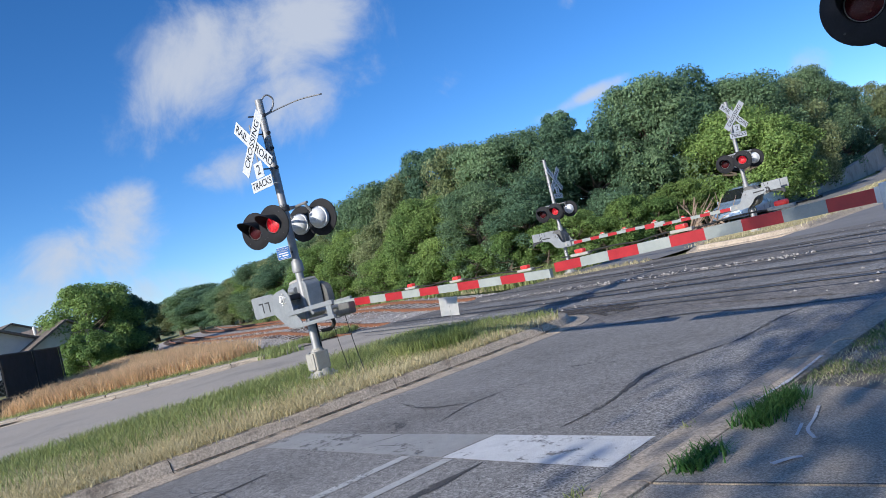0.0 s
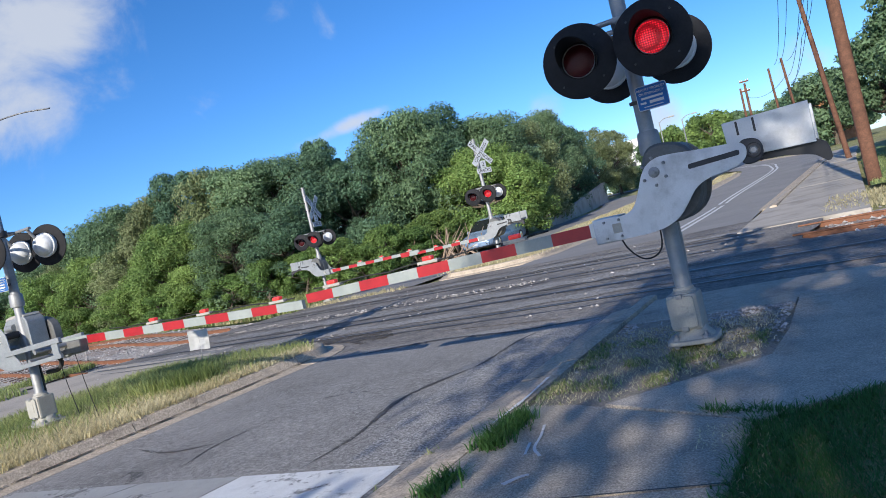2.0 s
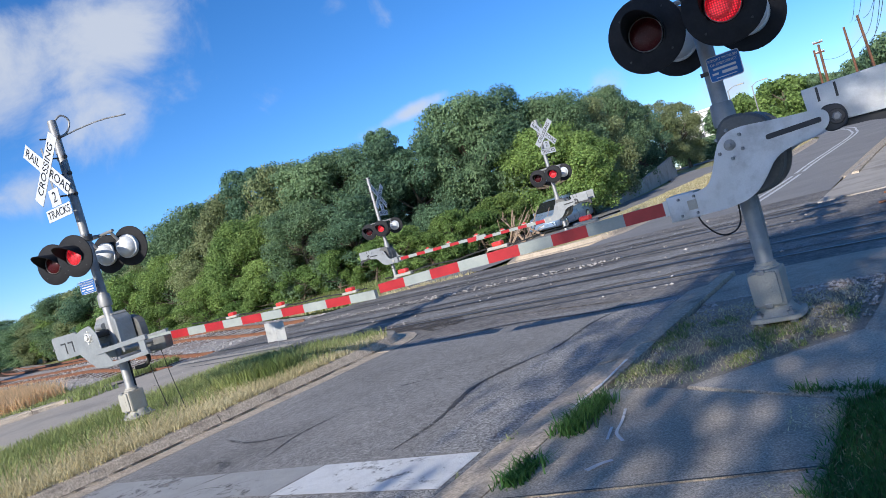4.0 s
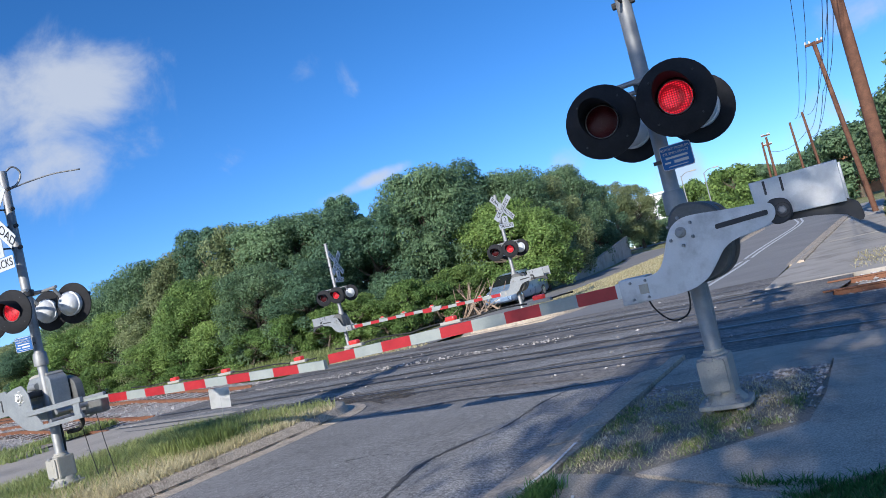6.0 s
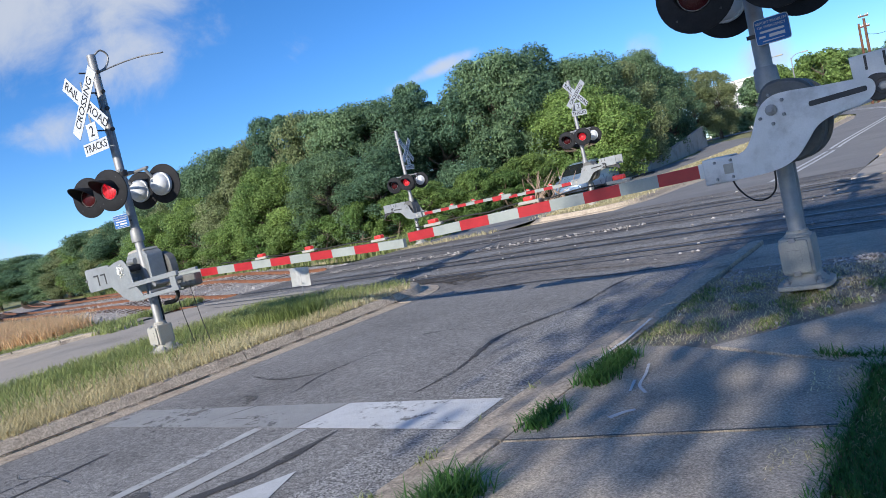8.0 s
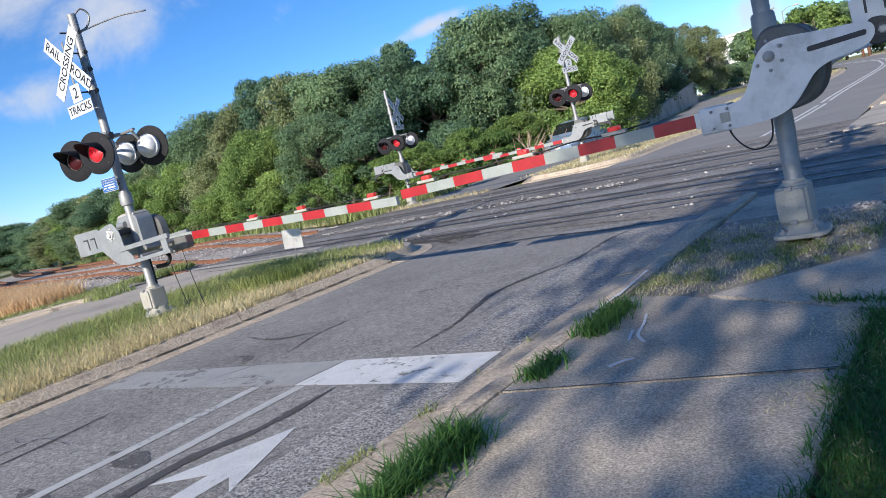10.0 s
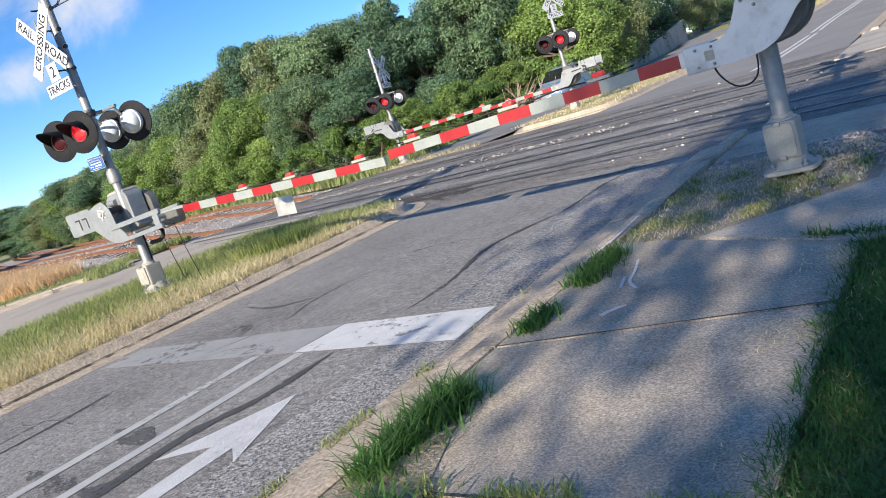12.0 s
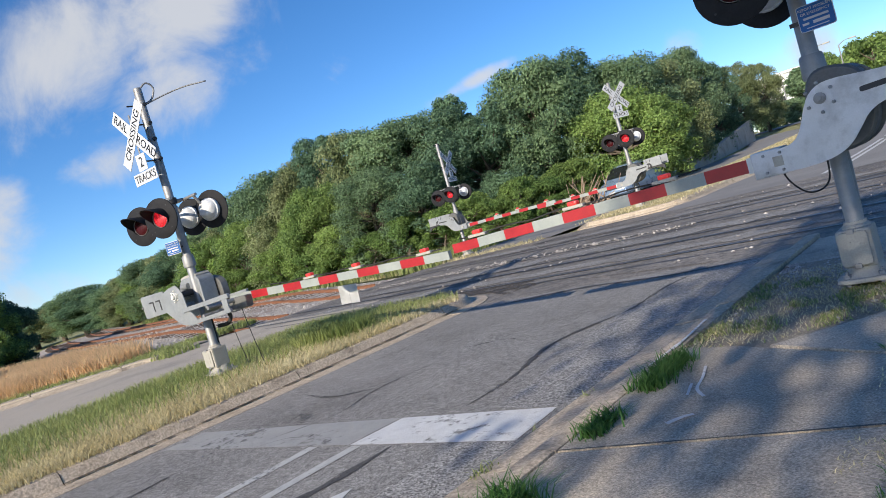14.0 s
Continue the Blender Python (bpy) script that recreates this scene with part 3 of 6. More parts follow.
def kerb(name, path, profile, length, label):
    whole = tagged(empty(name), label, "kerb", kind="structure")
    pts = resample(path, 0.25)
    per = max(int(length / 0.25), 2)
    for i in range(0, len(pts) - 1, per):
        piece = [p.copy() for p in pts[i:i + per + 1]]
        if len(piece) < 2:
            continue
        piece[-1] = piece[-1].lerp(piece[-2], 0.05)
        jig = random.uniform(-0.006, 0.006)
        part("kerb_stone", sweep(piece, [(o + jig, z + jig * 0.5) for o, z in profile]), CURB, whole)
    return whole


def arc(cx, cy, r, a0, a1, n=8):
    return [(cx + r * math.cos(radians(a0 + (a1 - a0) * k / n)), cy + r * math.sin(radians(a0 + (a1 - a0) * k / n))) for k in range(n + 1)]


# near median: right side up the road, rounded nose, back down the left side
MEDIAN_EDGE = [(-7.92, -30), (-7.92, 9.3), *arc(-9.0, 9.3, 1.08, 0, 80), (-10.6, 10.3), *arc(-11.6, 9.3, 1.0, 95, 180), (-12.6, -30)]
kerb("kerb_median", MEDIAN_EDGE, CURB_PROFILE, 3.0, "worn concrete kerb and gutter round the grass median")
kerb("kerb_pavement", [(-2.55, 9.35), (-2.55, -30)], LOW_CURB, 3.0, "stained concrete kerb and gutter beside the pavement")
FAR_MEDIAN_EDGE = [(-8.0, 62), (-7.4, 56), (-7.35, 46), (-7.6, 38), (-8.5, 30), (-8.95, 25), *arc(-10.4, 22.6, 1.5, 0, -95), (-12.0, 21.3), (-12.7, 23), (-12.8, 40), (-12.9, 50), (-12.0, 60)][::-1]
kerb("kerb_far_median", FAR_MEDIAN_EDGE, CURB_PROFILE, 3.0, "pale concrete kerb round the far grass median")
kerb("kerb_far_pavement", [(-2.3, 23.0), (-2.3, 30), (-1.75, 46), (-1.25, 56), (-2.4, 68), (-8, 82.2)][::-1], [(o, z * 0.45 if z > 0 else z) for o, z in CURB_PROFILE], 3.0, "concrete kerb beside the far pavement")
kerb("kerb_opposing", [(-26.5, -4), (-23.1, 3.5), (-20.9, 6.5), (-19.7, 9.4), (-19.3, 11.3)], [(o, z * 0.5 if z > 0 else z) for o, z in CURB_PROFILE], 3.0, "low concrete kerb of the opposing carriageway")


def fill(name, outline, mat, z, label, kind="structure", rough=0.03, cell=0.5):
    """A bumpy sheet inside an outline of (x, y)."""
    bm = bmesh.new()
    vs = [bm.verts.new((x, y, height(x, y) + z)) for x, y in outline]
    bm.faces.new(vs)
    xs, ys = [p[0] for p in outline], [p[1] for p in outline]
    for axis, lo, hi in ((0, min(xs), max(xs)), (1, max(min(ys), -12), min(max(ys), 60))):
        k = lo + cell
        while k < hi:
            co, no = [0, 0, 0], [0, 0, 0]
            co[axis], no[axis] = k, 1
            bmesh.ops.bisect_plane(bm, geom=[*bm.verts, *bm.edges, *bm.faces], plane_co=co, plane_no=no)
            k += cell
    for v in bm.verts:
        if not v.is_boundary:
            v.co.z = height(v.co.x, v.co.y) + z + 0.02 + rough * noise.noise(v.co * 0.8)
    bmesh.ops.recalc_face_normals(bm, faces=bm.faces)
    if sum(f.normal.z for f in bm.faces) < 0:
        bmesh.ops.reverse_faces(bm, faces=bm.faces)
    smooth(bm)
    return tagged(part(name, bm, mat), label, name.split("_")[0], kind=kind)


fill("ground_median", [(x - 0.14 if x > -9 else (x + 0.14 if x < -12 else x), y - (0.14 if y > 10 else 0)) for x, y in MEDIAN_EDGE], DRY_TURF, 0.125, "grass median, dry near the kerb and green within", rough=0.06)
fill("ground_far_median", [(x + (0.12 if x < -11 else -0.12), y + (0.15 if y < 22 else 0)) for x, y in FAR_MEDIAN_EDGE], DRY_TURF, 0.12, "dry yellow grass median beyond the tracks")
fill("ground_soil_bed", [(-2.38, 5.0), (-1.72, 4.85), (-0.66, 5.75), (-0.64, 7.6), (-2.38, 7.85)], SOIL, 0.095, "bare soil bed round the signal mast", rough=0.03, cell=0.2)
fill("ground_soil_gap", [(-2.38, 0.6), (-1.75, 0.8), (-1.86, 1.9), (-2.1, 2.55), (-2.38, 2.7)], SOIL, 0.137, "bare soil and grit between kerb and pavement", rough=0.02, cell=0.15)
fill("ground_lawn", [(-0.76, -12), (12, -12), (12, 5.6), (2.4, 6.2), (0.9, 5.6), (-0.72, 4.42)], TURF, 0.11, "shaded green lawn beside the pavement", cell=0.6)


def slab(outline, z0, z1, parent, mat=CONCRETE, name="slab"):
    bm = bmesh.new()
    tilt = [random.uniform(-0.004, 0.004) for _ in range(2)]
    c = Vector((sum(p[0] for p in outline), sum(p[1] for p in outline))) / len(outline)
    top = bm.faces.new([bm.verts.new((x, y, z1 + height(x, y) + tilt[0] * (x - c.x) + tilt[1] * (y - c.y))) for x, y in outline])
    r = bmesh.ops.extrude_face_region(bm, geom=[top])
    for v in r["geom"]:
        if isinstance(v, bmesh.types.BMVert):
            v.co.z -= z1 - z0
    bmesh.ops.recalc_face_normals(bm, faces=bm.faces)
    edge = [e for e in bm.edges if all(v.co.z > z1 - 0.03 + height(v.co.x, v.co.y) for v in e.verts)]
    bmesh.ops.bevel(bm, geom=edge, offset=0.005, segments=2, affect="EDGES")
    return part(name, bm, mat, parent)


pavement = tagged(empty("pavement"), "stained concrete pavement of jointed slabs", "pavement", kind="structure")
joints = [-11.5, -10, -8.5, -7, -5.5, -4, -2.45, -0.95, 0.55, 2.04]
for a, b in zip(joints, joints[1:]):
    slab([(-2.39, a + 0.008), (-0.75, a + 0.008), (-0.75, b - 0.008), (-2.39, b - 0.008)], -0.05, 0.13, pavement)
slab([(-2.39, 2.06), (-0.75, 2.07), (-0.76, 3.60), (-2.39, 3.36)], -0.05, 0.13, pavement)
slab([(-2.39, 3.38), (-0.76, 3.62), (-0.75, 4.42), (-1.95, 5.02), (-2.39, 5.12)], -0.05, 0.131, pavement)
slab([(-0.73, 4.43), (0.9, 5.6), (1.0, 6.9), (-0.72, 6.55), (-0.78, 5.80), (-1.74, 4.97)], -0.05, 0.132, pavement)
slab([(-0.72, 6.57), (1.0, 6.92), (2.4, 7.4), (2.4, 9.1), (-0.72, 8.0)], -0.05, 0.125, pavement)
slab([(-2.38, 7.78), (-0.74, 7.53), (-0.74, 8.0), (0.5, 8.45), (0.4, 9.3), (-2.38, 9.2)], -0.05, 0.10, pavement)
slab([(1.02, 5.7), (2.4, 6.3), (6, 7.2), (6, 9.0), (2.42, 7.4), (1.02, 6.9)], -0.05, 0.13, pavement)
far_pavement = tagged(empty("pavement_far"), "pale dusty concrete pavement beyond the tracks", "pavement", kind="structure")
for a in np.arange(17.0, 58, 4.5):
    x0, x1 = -2.45 + max(a - 28, 0) * 0.034, 0.05 + max(a - 45, 0) * 0.02
    slab([(x0, a), (x1, a), (x1, a + 4.49), (x0 + (0.15 if a > 28 else 0), a + 4.49)], -0.12, 0.012, far_pavement, CONCRETE_WHITE)
opp_pavement = tagged(empty("pavement_opposing"), "dusty concrete pavement along the dry bank", "pavement", kind="structure")
for k in range(12):
    p, q = Vector((-23.4, 3.4)).lerp(Vector((-20.0, 9.2)), k / 6 - 0.8), Vector((-23.4, 3.4)).lerp(Vector((-20.0, 9.2)), (k + 0.97) / 6 - 0.8)
    slab([(p.x, p.y), (q.x, q.y), (q.x - 1.3, q.y + 0.5), (p.x - 1.3, p.y + 0.5)], -0.1, 0.10, opp_pavement)


# ---- painted marks and tar seams ----
def marking(name, outline, mat, label, z=0.004, category="road marking"):
    bm = bmesh.new()
    f = bm.faces.new([bm.verts.new((x, y, height(x, y) + z)) for x, y in outline])
    if f.normal.z < 0 or f.calc_area() and (bm.normal_update() or f.normal.z < 0):
        bmesh.ops.reverse_faces(bm, faces=bm.faces)
    return tagged(part(name, bm, mat), label, category, kind="structure")


def ribbon(name, pts, width, mat, label, z=0.005, category="tar seam", wobble=0.3, n=8):
    p = spline([(*q, 0) for q in pts], n)
    verts, faces = [], []
    for i, q in enumerate(p):
        d = (p[min(i + 1, len(p) - 1)] - p[max(i - 1, 0)]).normalized()
        w = width / 2 * (1 + wobble * noise.noise(q * 2.3) + 0.7 * wobble * noise.noise(q * 9.1))
        if category in ("tar seam", "crack", "stain"):
            w *= min(1.0, 0.15 + 6.0 * min(i, len(p) - 1 - i) / len(p))
        for s in (1, -1):
            v = q + Vector((-d.y, d.x, 0)) * s * w
            verts.append((v.x, v.y, height(v.x, v.y) + z))
    for i in range(len(p) - 1):
        faces.append((2 * i, 2 * i + 1, 2 * i + 3, 2 * i + 2))
    return tagged(part(name, from_lists(name, verts, faces), mat), label, category, kind="structure")


marking("stop_line", [(-7.45, 3.82), (-5.2, 3.84), (-4.62, 3.84), (-4.55, 4.38), (-5.2, 4.36), (-7.45, 4.28)], FADED_STOP, "stretch of stop line worn to a grey ghost")
marking("stop_line", [(-4.60, 3.84), (-3.02, 3.84), (-3.05, 4.42), (-4.53, 4.38)], STOP_PAINT, "bright white stretch of cracked stop line")
for x in (-5.07, -4.55):
    ribbon("lane_line", [(x - 0.02, -25), (x, -10), (x, 0), (x + 0.05, 3.82)], 0.11, LINE_PAINT, "faded white lane line", category="road marking", wobble=0.05)
marking("lane_arrow", [(-3.82, 3.14), (-3.50, 2.36), (-3.68, 2.50), (-3.72, 0.6), (-3.86, 0.6), (-3.87, 2.50), (-4.22, 2.32)], WHITE_PAINT, "white straight-ahead arrow painted on the road")
for off in (-0.13, 0.13):
    ribbon("centre_line", [(-4.55 + off, 20.2), (-4.62 + off, 26), (-4.78 + off, 33), (-4.62 + off, 42), (-4.5 + off, 50), (-4.9 + off * 1.2, 57), (-6.8 + off * 2, 68), (-14, 82.5 + off * 4), (-36, 92 + off * 4)], 0.13, WHITE_PAINT, "white double line along the bend", category="road marking", wobble=0.0)
ribbon("tar_seam", [(-4.0, 4.45), (-4.0, 5.2), (-4.2, 6.1), (-4.15, 6.6), (-4.0, 7.0), (-3.87, 7.4), (-3.88, 8.3), (-3.76, 8.9)], 0.05, SEAM, "black tar crack seal on the asphalt", wobble=1.0, n=20)
ribbon("tar_seam", [(-4.18, -4), (-4.2, 0), (-4.22, 1.6), (-4.28, 2.6), (-4.12, 3.1), (-4.1, 3.8)], 0.10, SEAM, "black tar crack seal on the asphalt", wobble=0.7)
ribbon("tar_seam", [(-6.3, -2), (-6.28, 1.5), (-6.25, 2.6), (-6.35, 3.6)], 0.05, SEAM, "black tar crack seal on the asphalt", wobble=1.0, n=20)
ribbon("tar_seam", [(-7.1, 9.1), (-5.6, 9.35), (-4.2, 9.1), (-3.1, 9.2)], 0.10, SEAM, "dark joint where the road meets the crossing", wobble=0.6)
ribbon("tar_seam", [(-6.9, 5.3), (-6.3, 5.15), (-5.8, 5.3)], 0.05, SEAM, "thin dark crack in the asphalt", wobble=0.6)
ribbon("tar_seam", [(-5.35, 0.4), (-5.3, 0.9), (-5.25, 1.4), (-5.0, 1.62), (-4.8, 1.5)], 0.14, SEAM, "dark curved tyre stain on the asphalt", wobble=0.7)
ribbon("tar_seam", [(-5.9, 4.0), (-5.6, 4.6), (-5.75, 5.3), (-5.6, 6.2)], 0.014, SEAM, "thin branching crack in the asphalt", wobble=1.2, n=16)
for pts, w in (([(-6.45, 4.4), (-6.3, 4.62), (-6.05, 4.58), (-5.9, 4.35)], 0.07), ([(-5.2, 2.66), (-4.85, 2.6), (-4.5, 2.5)], 0.17), ([(-5.4, 2.12), (-4.9, 2.04), (-4.45, 2.0), (-4.2, 2.06)], 0.13),
               ([(-5.6, 6.6), (-5.2, 6.75), (-4.9, 6.7)], 0.06), ([(-6.52, 2.0), (-6.55, 3.1), (-6.38, 3.9), (-6.14, 4.75)], 0.05)):
    ribbon("oil_stain", pts, w, OIL, "dark oily smear on the asphalt", z=0.0036, category="stain", wobble=0.9, n=14)
rc = random.Random(31)
for k in range(9):
    x, y = rc.uniform(-7.3, -3.8), rc.uniform(-1.0, 8.5)
    a, pts = rc.uniform(0, 6.28), []
    for j in range(5):
        pts.append((x, y))
        a += rc.uniform(-0.7, 0.7)
        x, y = min(max(x + 0.28 * math.cos(a), -7.5), -3.0), y + 0.28 * math.sin(a)
    ribbon("crack", pts, 0.007, SEAM, "hairline crack in the asphalt", z=0.0075, category="crack", wobble=0.9)
ribbon("gutter_dirt", [(-7.875, -6), (-7.88, 0), (-7.87, 4), (-7.88, 8), (-7.875, 9.3)], 0.055, GUTTER_DIRT, "dark dirt along the foot of the kerb", z=0.034, category="dirt line", wobble=1.1, n=30)
ribbon("pavement_joint", [(-2.38, 3.37), (-1.6, 3.485), (-0.77, 3.61)], 0.014, SEAM, "dark joint between two pavement slabs", z=0.1345, category="joint", wobble=0.5)
ribbon("pavement_joint", [(-2.38, 2.052), (-1.6, 2.056), (-0.77, 2.06)], 0.016, SEAM, "dirty joint between two pavement slabs", z=0.1345, category="joint", wobble=0.5)
ribbon("kerb_scrape", [(-2.44, 4.7), (-2.42, 5.2), (-2.45, 5.8)], 0.022, CHALK, "white scrape along the kerb top", z=0.153, category="scrape mark", wobble=1.0)
ribbon("chalk_mark", [(-2.03, 4.62), (-1.97, 4.4), (-1.93, 4.2), (-1.84, 4.06)], 0.02, CHALK, "white chalk squiggle on the pavement", z=0.138, category="chalk mark")
ribbon("chalk_mark", [(-2.0, 4.3), (-1.97, 4.18), (-1.95, 4.1)], 0.018, CHALK, "short white chalk stroke on the pavement", z=0.138, category="chalk mark")
ribbon("chalk_mark", [(-1.9, 3.68), (-1.85, 3.76), (-1.80, 3.8)], 0.035, CHALK, "white paint fleck on the pavement", z=0.138, category="chalk mark")
marking("asphalt_strip", [(-3.62, -8), (-2.97, -8), (-2.97, 3.83), (-3.52, 3.83)], COARSE, "coarse chipped asphalt strip along the gutter", z=0.0025, category="road patch")
marking("asphalt_strip", [(-3.60, 4.44), (-2.97, 4.44), (-2.97, 9.2), (-4.0, 9.1), (-3.9, 6.5)], COARSE, "coarse chipped asphalt strip along the gutter", z=0.0025, category="road patch")
marking("asphalt_patch", [(-8.2, 10.65), (-7.5, 10.1), (-7.1, 10.5), (-7.6, 11.2), (-8.5, 11.5), (-9.4, 11.7), (-10.5, 11.6), (-10.4, 11.0)], NOSE_DIRT, "broken dirty asphalt at the median nose", z=0.006, category="road patch")


# ---- railway ----
RAIL_PROFILE = [(-0.07, 0.0), (-0.07, 0.012), (-0.012, 0.03), (-0.012, 0.10), (-0.036, 0.11), (-0.036, 0.135), (0.036, 0.135), (0.036, 0.11), (0.012, 0.10), (0.012, 0.03), (0.07, 0.012), (0.07, 0.0)]
TRACKS = (10.45, 14.35)


def make_rail(y0, x0, x1, track):
    pts = [(x, track_y(x, y0)) for x in np.arange(x0, x1 + 0.01, 1.0)]
    return part("rail", sweep(pts, [(o, z - 0.105) for o, z in RAIL_PROFILE]), RAIL, track)


def make_track(y0, label, flush):
    track = tagged(empty("railway_track"), label, "railway track", group="tracks over the road")
    for g in (0.0, 1.5):
        for x0, x1 in ((-80, -18.5), (flush - 0.2, 60)):
            make_rail(y0 + g, x0, x1, track)
        # rail head and flangeway flush with the road
        for off, w, m, z in ((0.0, 0.07, RAIL_TOP, 0.010), (0.10, 0.10, TAR, 0.004)):
            pts = [(x, track_y(x, y0 + g) + (off if g == 0 else -off)) for x in np.arange(-18.6, flush, 0.8)]
            v, f = [], []
            for x, y in pts:
                v += [(x, y - w / 2, z), (x, y + w / 2, z)]
            f = [(2 * i, 2 * i + 2, 2 * i + 3, 2 * i + 1) for i in range(len(pts) - 1)]
            part("rail_head" if m is RAIL_TOP else "flangeway", from_lists("flush_rail", v, f), m, track)
    bm, tie, x = bmesh.new(), boxed((-0.115, -1.3, -0.2), (0.115, 1.3, -0.075), 0.008), -80.0
    tie_mesh = bpy.data.meshes.new("tie")
    tie.to_mesh(tie_mesh)
    tie.free()
    tie_mesh.materials.append(TIE)
    while x < 30:
        if not -18.7 < x < flush:
            c = track_y(x, y0 + 0.75)
            if -45 < x < 8:
                part("tie", tie_mesh, TIE, track).location = (x, c, height(x, c) + random.uniform(-0.012, 0.01))
            else:
                box(bm, (x - 0.115, c - 1.3, height(x, c) - 0.2), (x + 0.115, c + 1.3, height(x, c) - 0.075))
        x += 0.55
    tagged(part("distant_ties", bm, TIE, track), kind="stuff")
    return track


make_track(TRACKS[0], "rusty railway track let into the asphalt crossing", 1.6)
make_track(TRACKS[1], "rusty railway track with ballast beyond the crossing", -1.0)
for side, x0, x1 in (("left", -80, -18.8), ("right", -0.85, 60)):
    xs = list(np.arange(x0, x1, 4.0)) + [x1]
    strip("ground_ballast", [(x, track_y(x, TRACKS[0] - 1.6)) for x in xs], [(x, track_y(x, TRACKS[1] + 3.0)) for x in xs], BALLAST, -0.085, n=2, label="grey and rusty crushed stone ballast under the rails", sub=8, rough=0.03)


def stones(name, spots, label, size=(0.02, 0.06), mat=None):
    """Loose crushed stones: joined low-poly lumps."""
    verts, faces = [], []
    for x, y, z in spots:
        s, b = random.uniform(*size), len(verts)
        for d in ((1, 0, 0), (-1, 0, 0), (0, 1, 0), (0, -1, 0), (0, 0, 1), (0, 0, -1)):
            verts.append(tuple(c + s * random.uniform(0.6, 1.2) * k * (0.7 if i == 2 else 1) for i, (c, k) in enumerate(zip((x, y, z), d))))
        for i, j in ((0, 2), (2, 1), (1, 3), (3, 0)):
            faces += [(b + i, b + j, b + 4), (b + j, b + i, b + 5)]
    return tagged(part(name, from_lists(name, verts, faces), mat or STONE), label, "stones", kind="stuff")


rnd = random.Random(5)
spots = []
for _ in range(2600):
    x = rnd.uniform(-0.8, 9)
    y = rnd.uniform(8.9, 17.6)
    if y > 13.4 or x > 1.7:
        spots.append((x, track_y(x, y), -0.06))
for _ in range(3500):
    x = rnd.uniform(-40, -18.8)
    y = track_y(x, rnd.uniform(9.0, 17.2))
    spots.append((x, y, height(x, y) - 0.07))
stones("ballast_stones", spots, "loose crushed stones among the rails")
spots = []
for _ in range(420):
    x = rnd.uniform(-17, -6)
    spots.append((x, track_y(x, 14.3) + rnd.gauss(0, 0.16), 0.012))
for _ in range(160):
    x = rnd.uniform(-18, -1)
    spots.append((x, rnd.uniform(9.8, 19), 0.01))
stones("loose_gravel", spots, "pale gravel scattered along the rail", (0.012, 0.04))
spots = [(rnd.uniform(-2.3, -0.75), 7.7 - abs(rnd.gauss(0, 0.8)), 0.12) for _ in range(1500)]
spots += [(rnd.gauss(-2.2, 0.08), rnd.uniform(1.0, 2.4), 0.14) for _ in range(200)]
stones("soil_gravel", [p for p in spots if p[1] > 5.0 + 0.9 * max(p[0] + 1.75, 0) or p[1] < 3], "small stones and clods on bare soil", (0.007, 0.026), STONE)


# worn streaks and joints across the crossing, along the rails
for k, (y0, w, m) in enumerate(((9.95, 0.10, TAR), (11.1, 0.5, ASPHALT), (12.6, 0.12, TAR), (13.1, 0.7, ASPHALT), (13.9, 0.06, TAR), (16.4, 0.12, TAR), (17.0, 0.6, ASPHALT), (17.9, 0.08, TAR))):
    ribbon("crossing_joint", [(x, track_y(x, y0) + 0.05 * math.sin(x * 1.7 + k)) for x in np.arange(-17.5, -0.9, 1.5)], w, m, "dark joint along the rails" if m is TAR else "paler worn asphalt strip along the rails", z=0.003 + 0.0006 * k, wobble=0.8)
marking("crossing_panel", [(-2.9, 9.3), (-0.8, 9.0), (-0.8, 10.2), (-5.0, 10.5), (-6.0, 10.2)], ASPHALT_SMOOTH, "dark smooth asphalt patch before the rail", z=0.002, category="road patch")


# ---- grass ----
def grass(name, spots, mat, tall, label, lean=0.35, wide=0.008, blades=1, sway=0.0):
    """Joined blades, two triangles each, bent over at the tip."""
    verts, faces = [], []
    for x, y, z in spots:
        for _ in range(blades):
            a, h = random.uniform(0, 6.283), tall * random.uniform(0.55, 1.25)
            px, py = x + random.gauss(0, 0.02), y + random.gauss(0, 0.02)
            dx, dy = math.cos(a), math.sin(a)
            l1, l2 = h * lean * 0.35, h * lean * random.uniform(0.7, 1.5)
            w, b = wide * random.uniform(0.7, 1.4), len(verts)
            verts += [(px - dy * w, py + dx * w, z), (px + dy * w, py - dx * w, z), (px + dx * l1 - dy * w * 0.7, py + dy * l1 + dx * w * 0.7, z + h * 0.62),
                      (px + dx * l1 + dy * w * 0.7, py + dy * l1 - dx * w * 0.7, z + h * 0.62), (px + dx * l2, py + dy * l2, z + h)]
            faces += [(b, b + 1, b + 3, b + 2), (b + 2, b + 3, b + 4)]
    return tagged(part(name, from_lists(name, verts, faces), mat), label, "grass", kind="stuff")


def scatter(n, x0, x1, y0, y1, z, keep=lambda x, y: True, seed=1):
    r, out = random.Random(seed), []
    while len(out) < n:
        x, y = r.uniform(x0, x1), r.uniform(y0, y1)
        if keep(x, y):
            out.append((x, y, z + height(x, y)))
    return out


def patchy(s, lo, seed):
    return lambda x, y: noise.noise((x * s, y * s, seed)) > lo


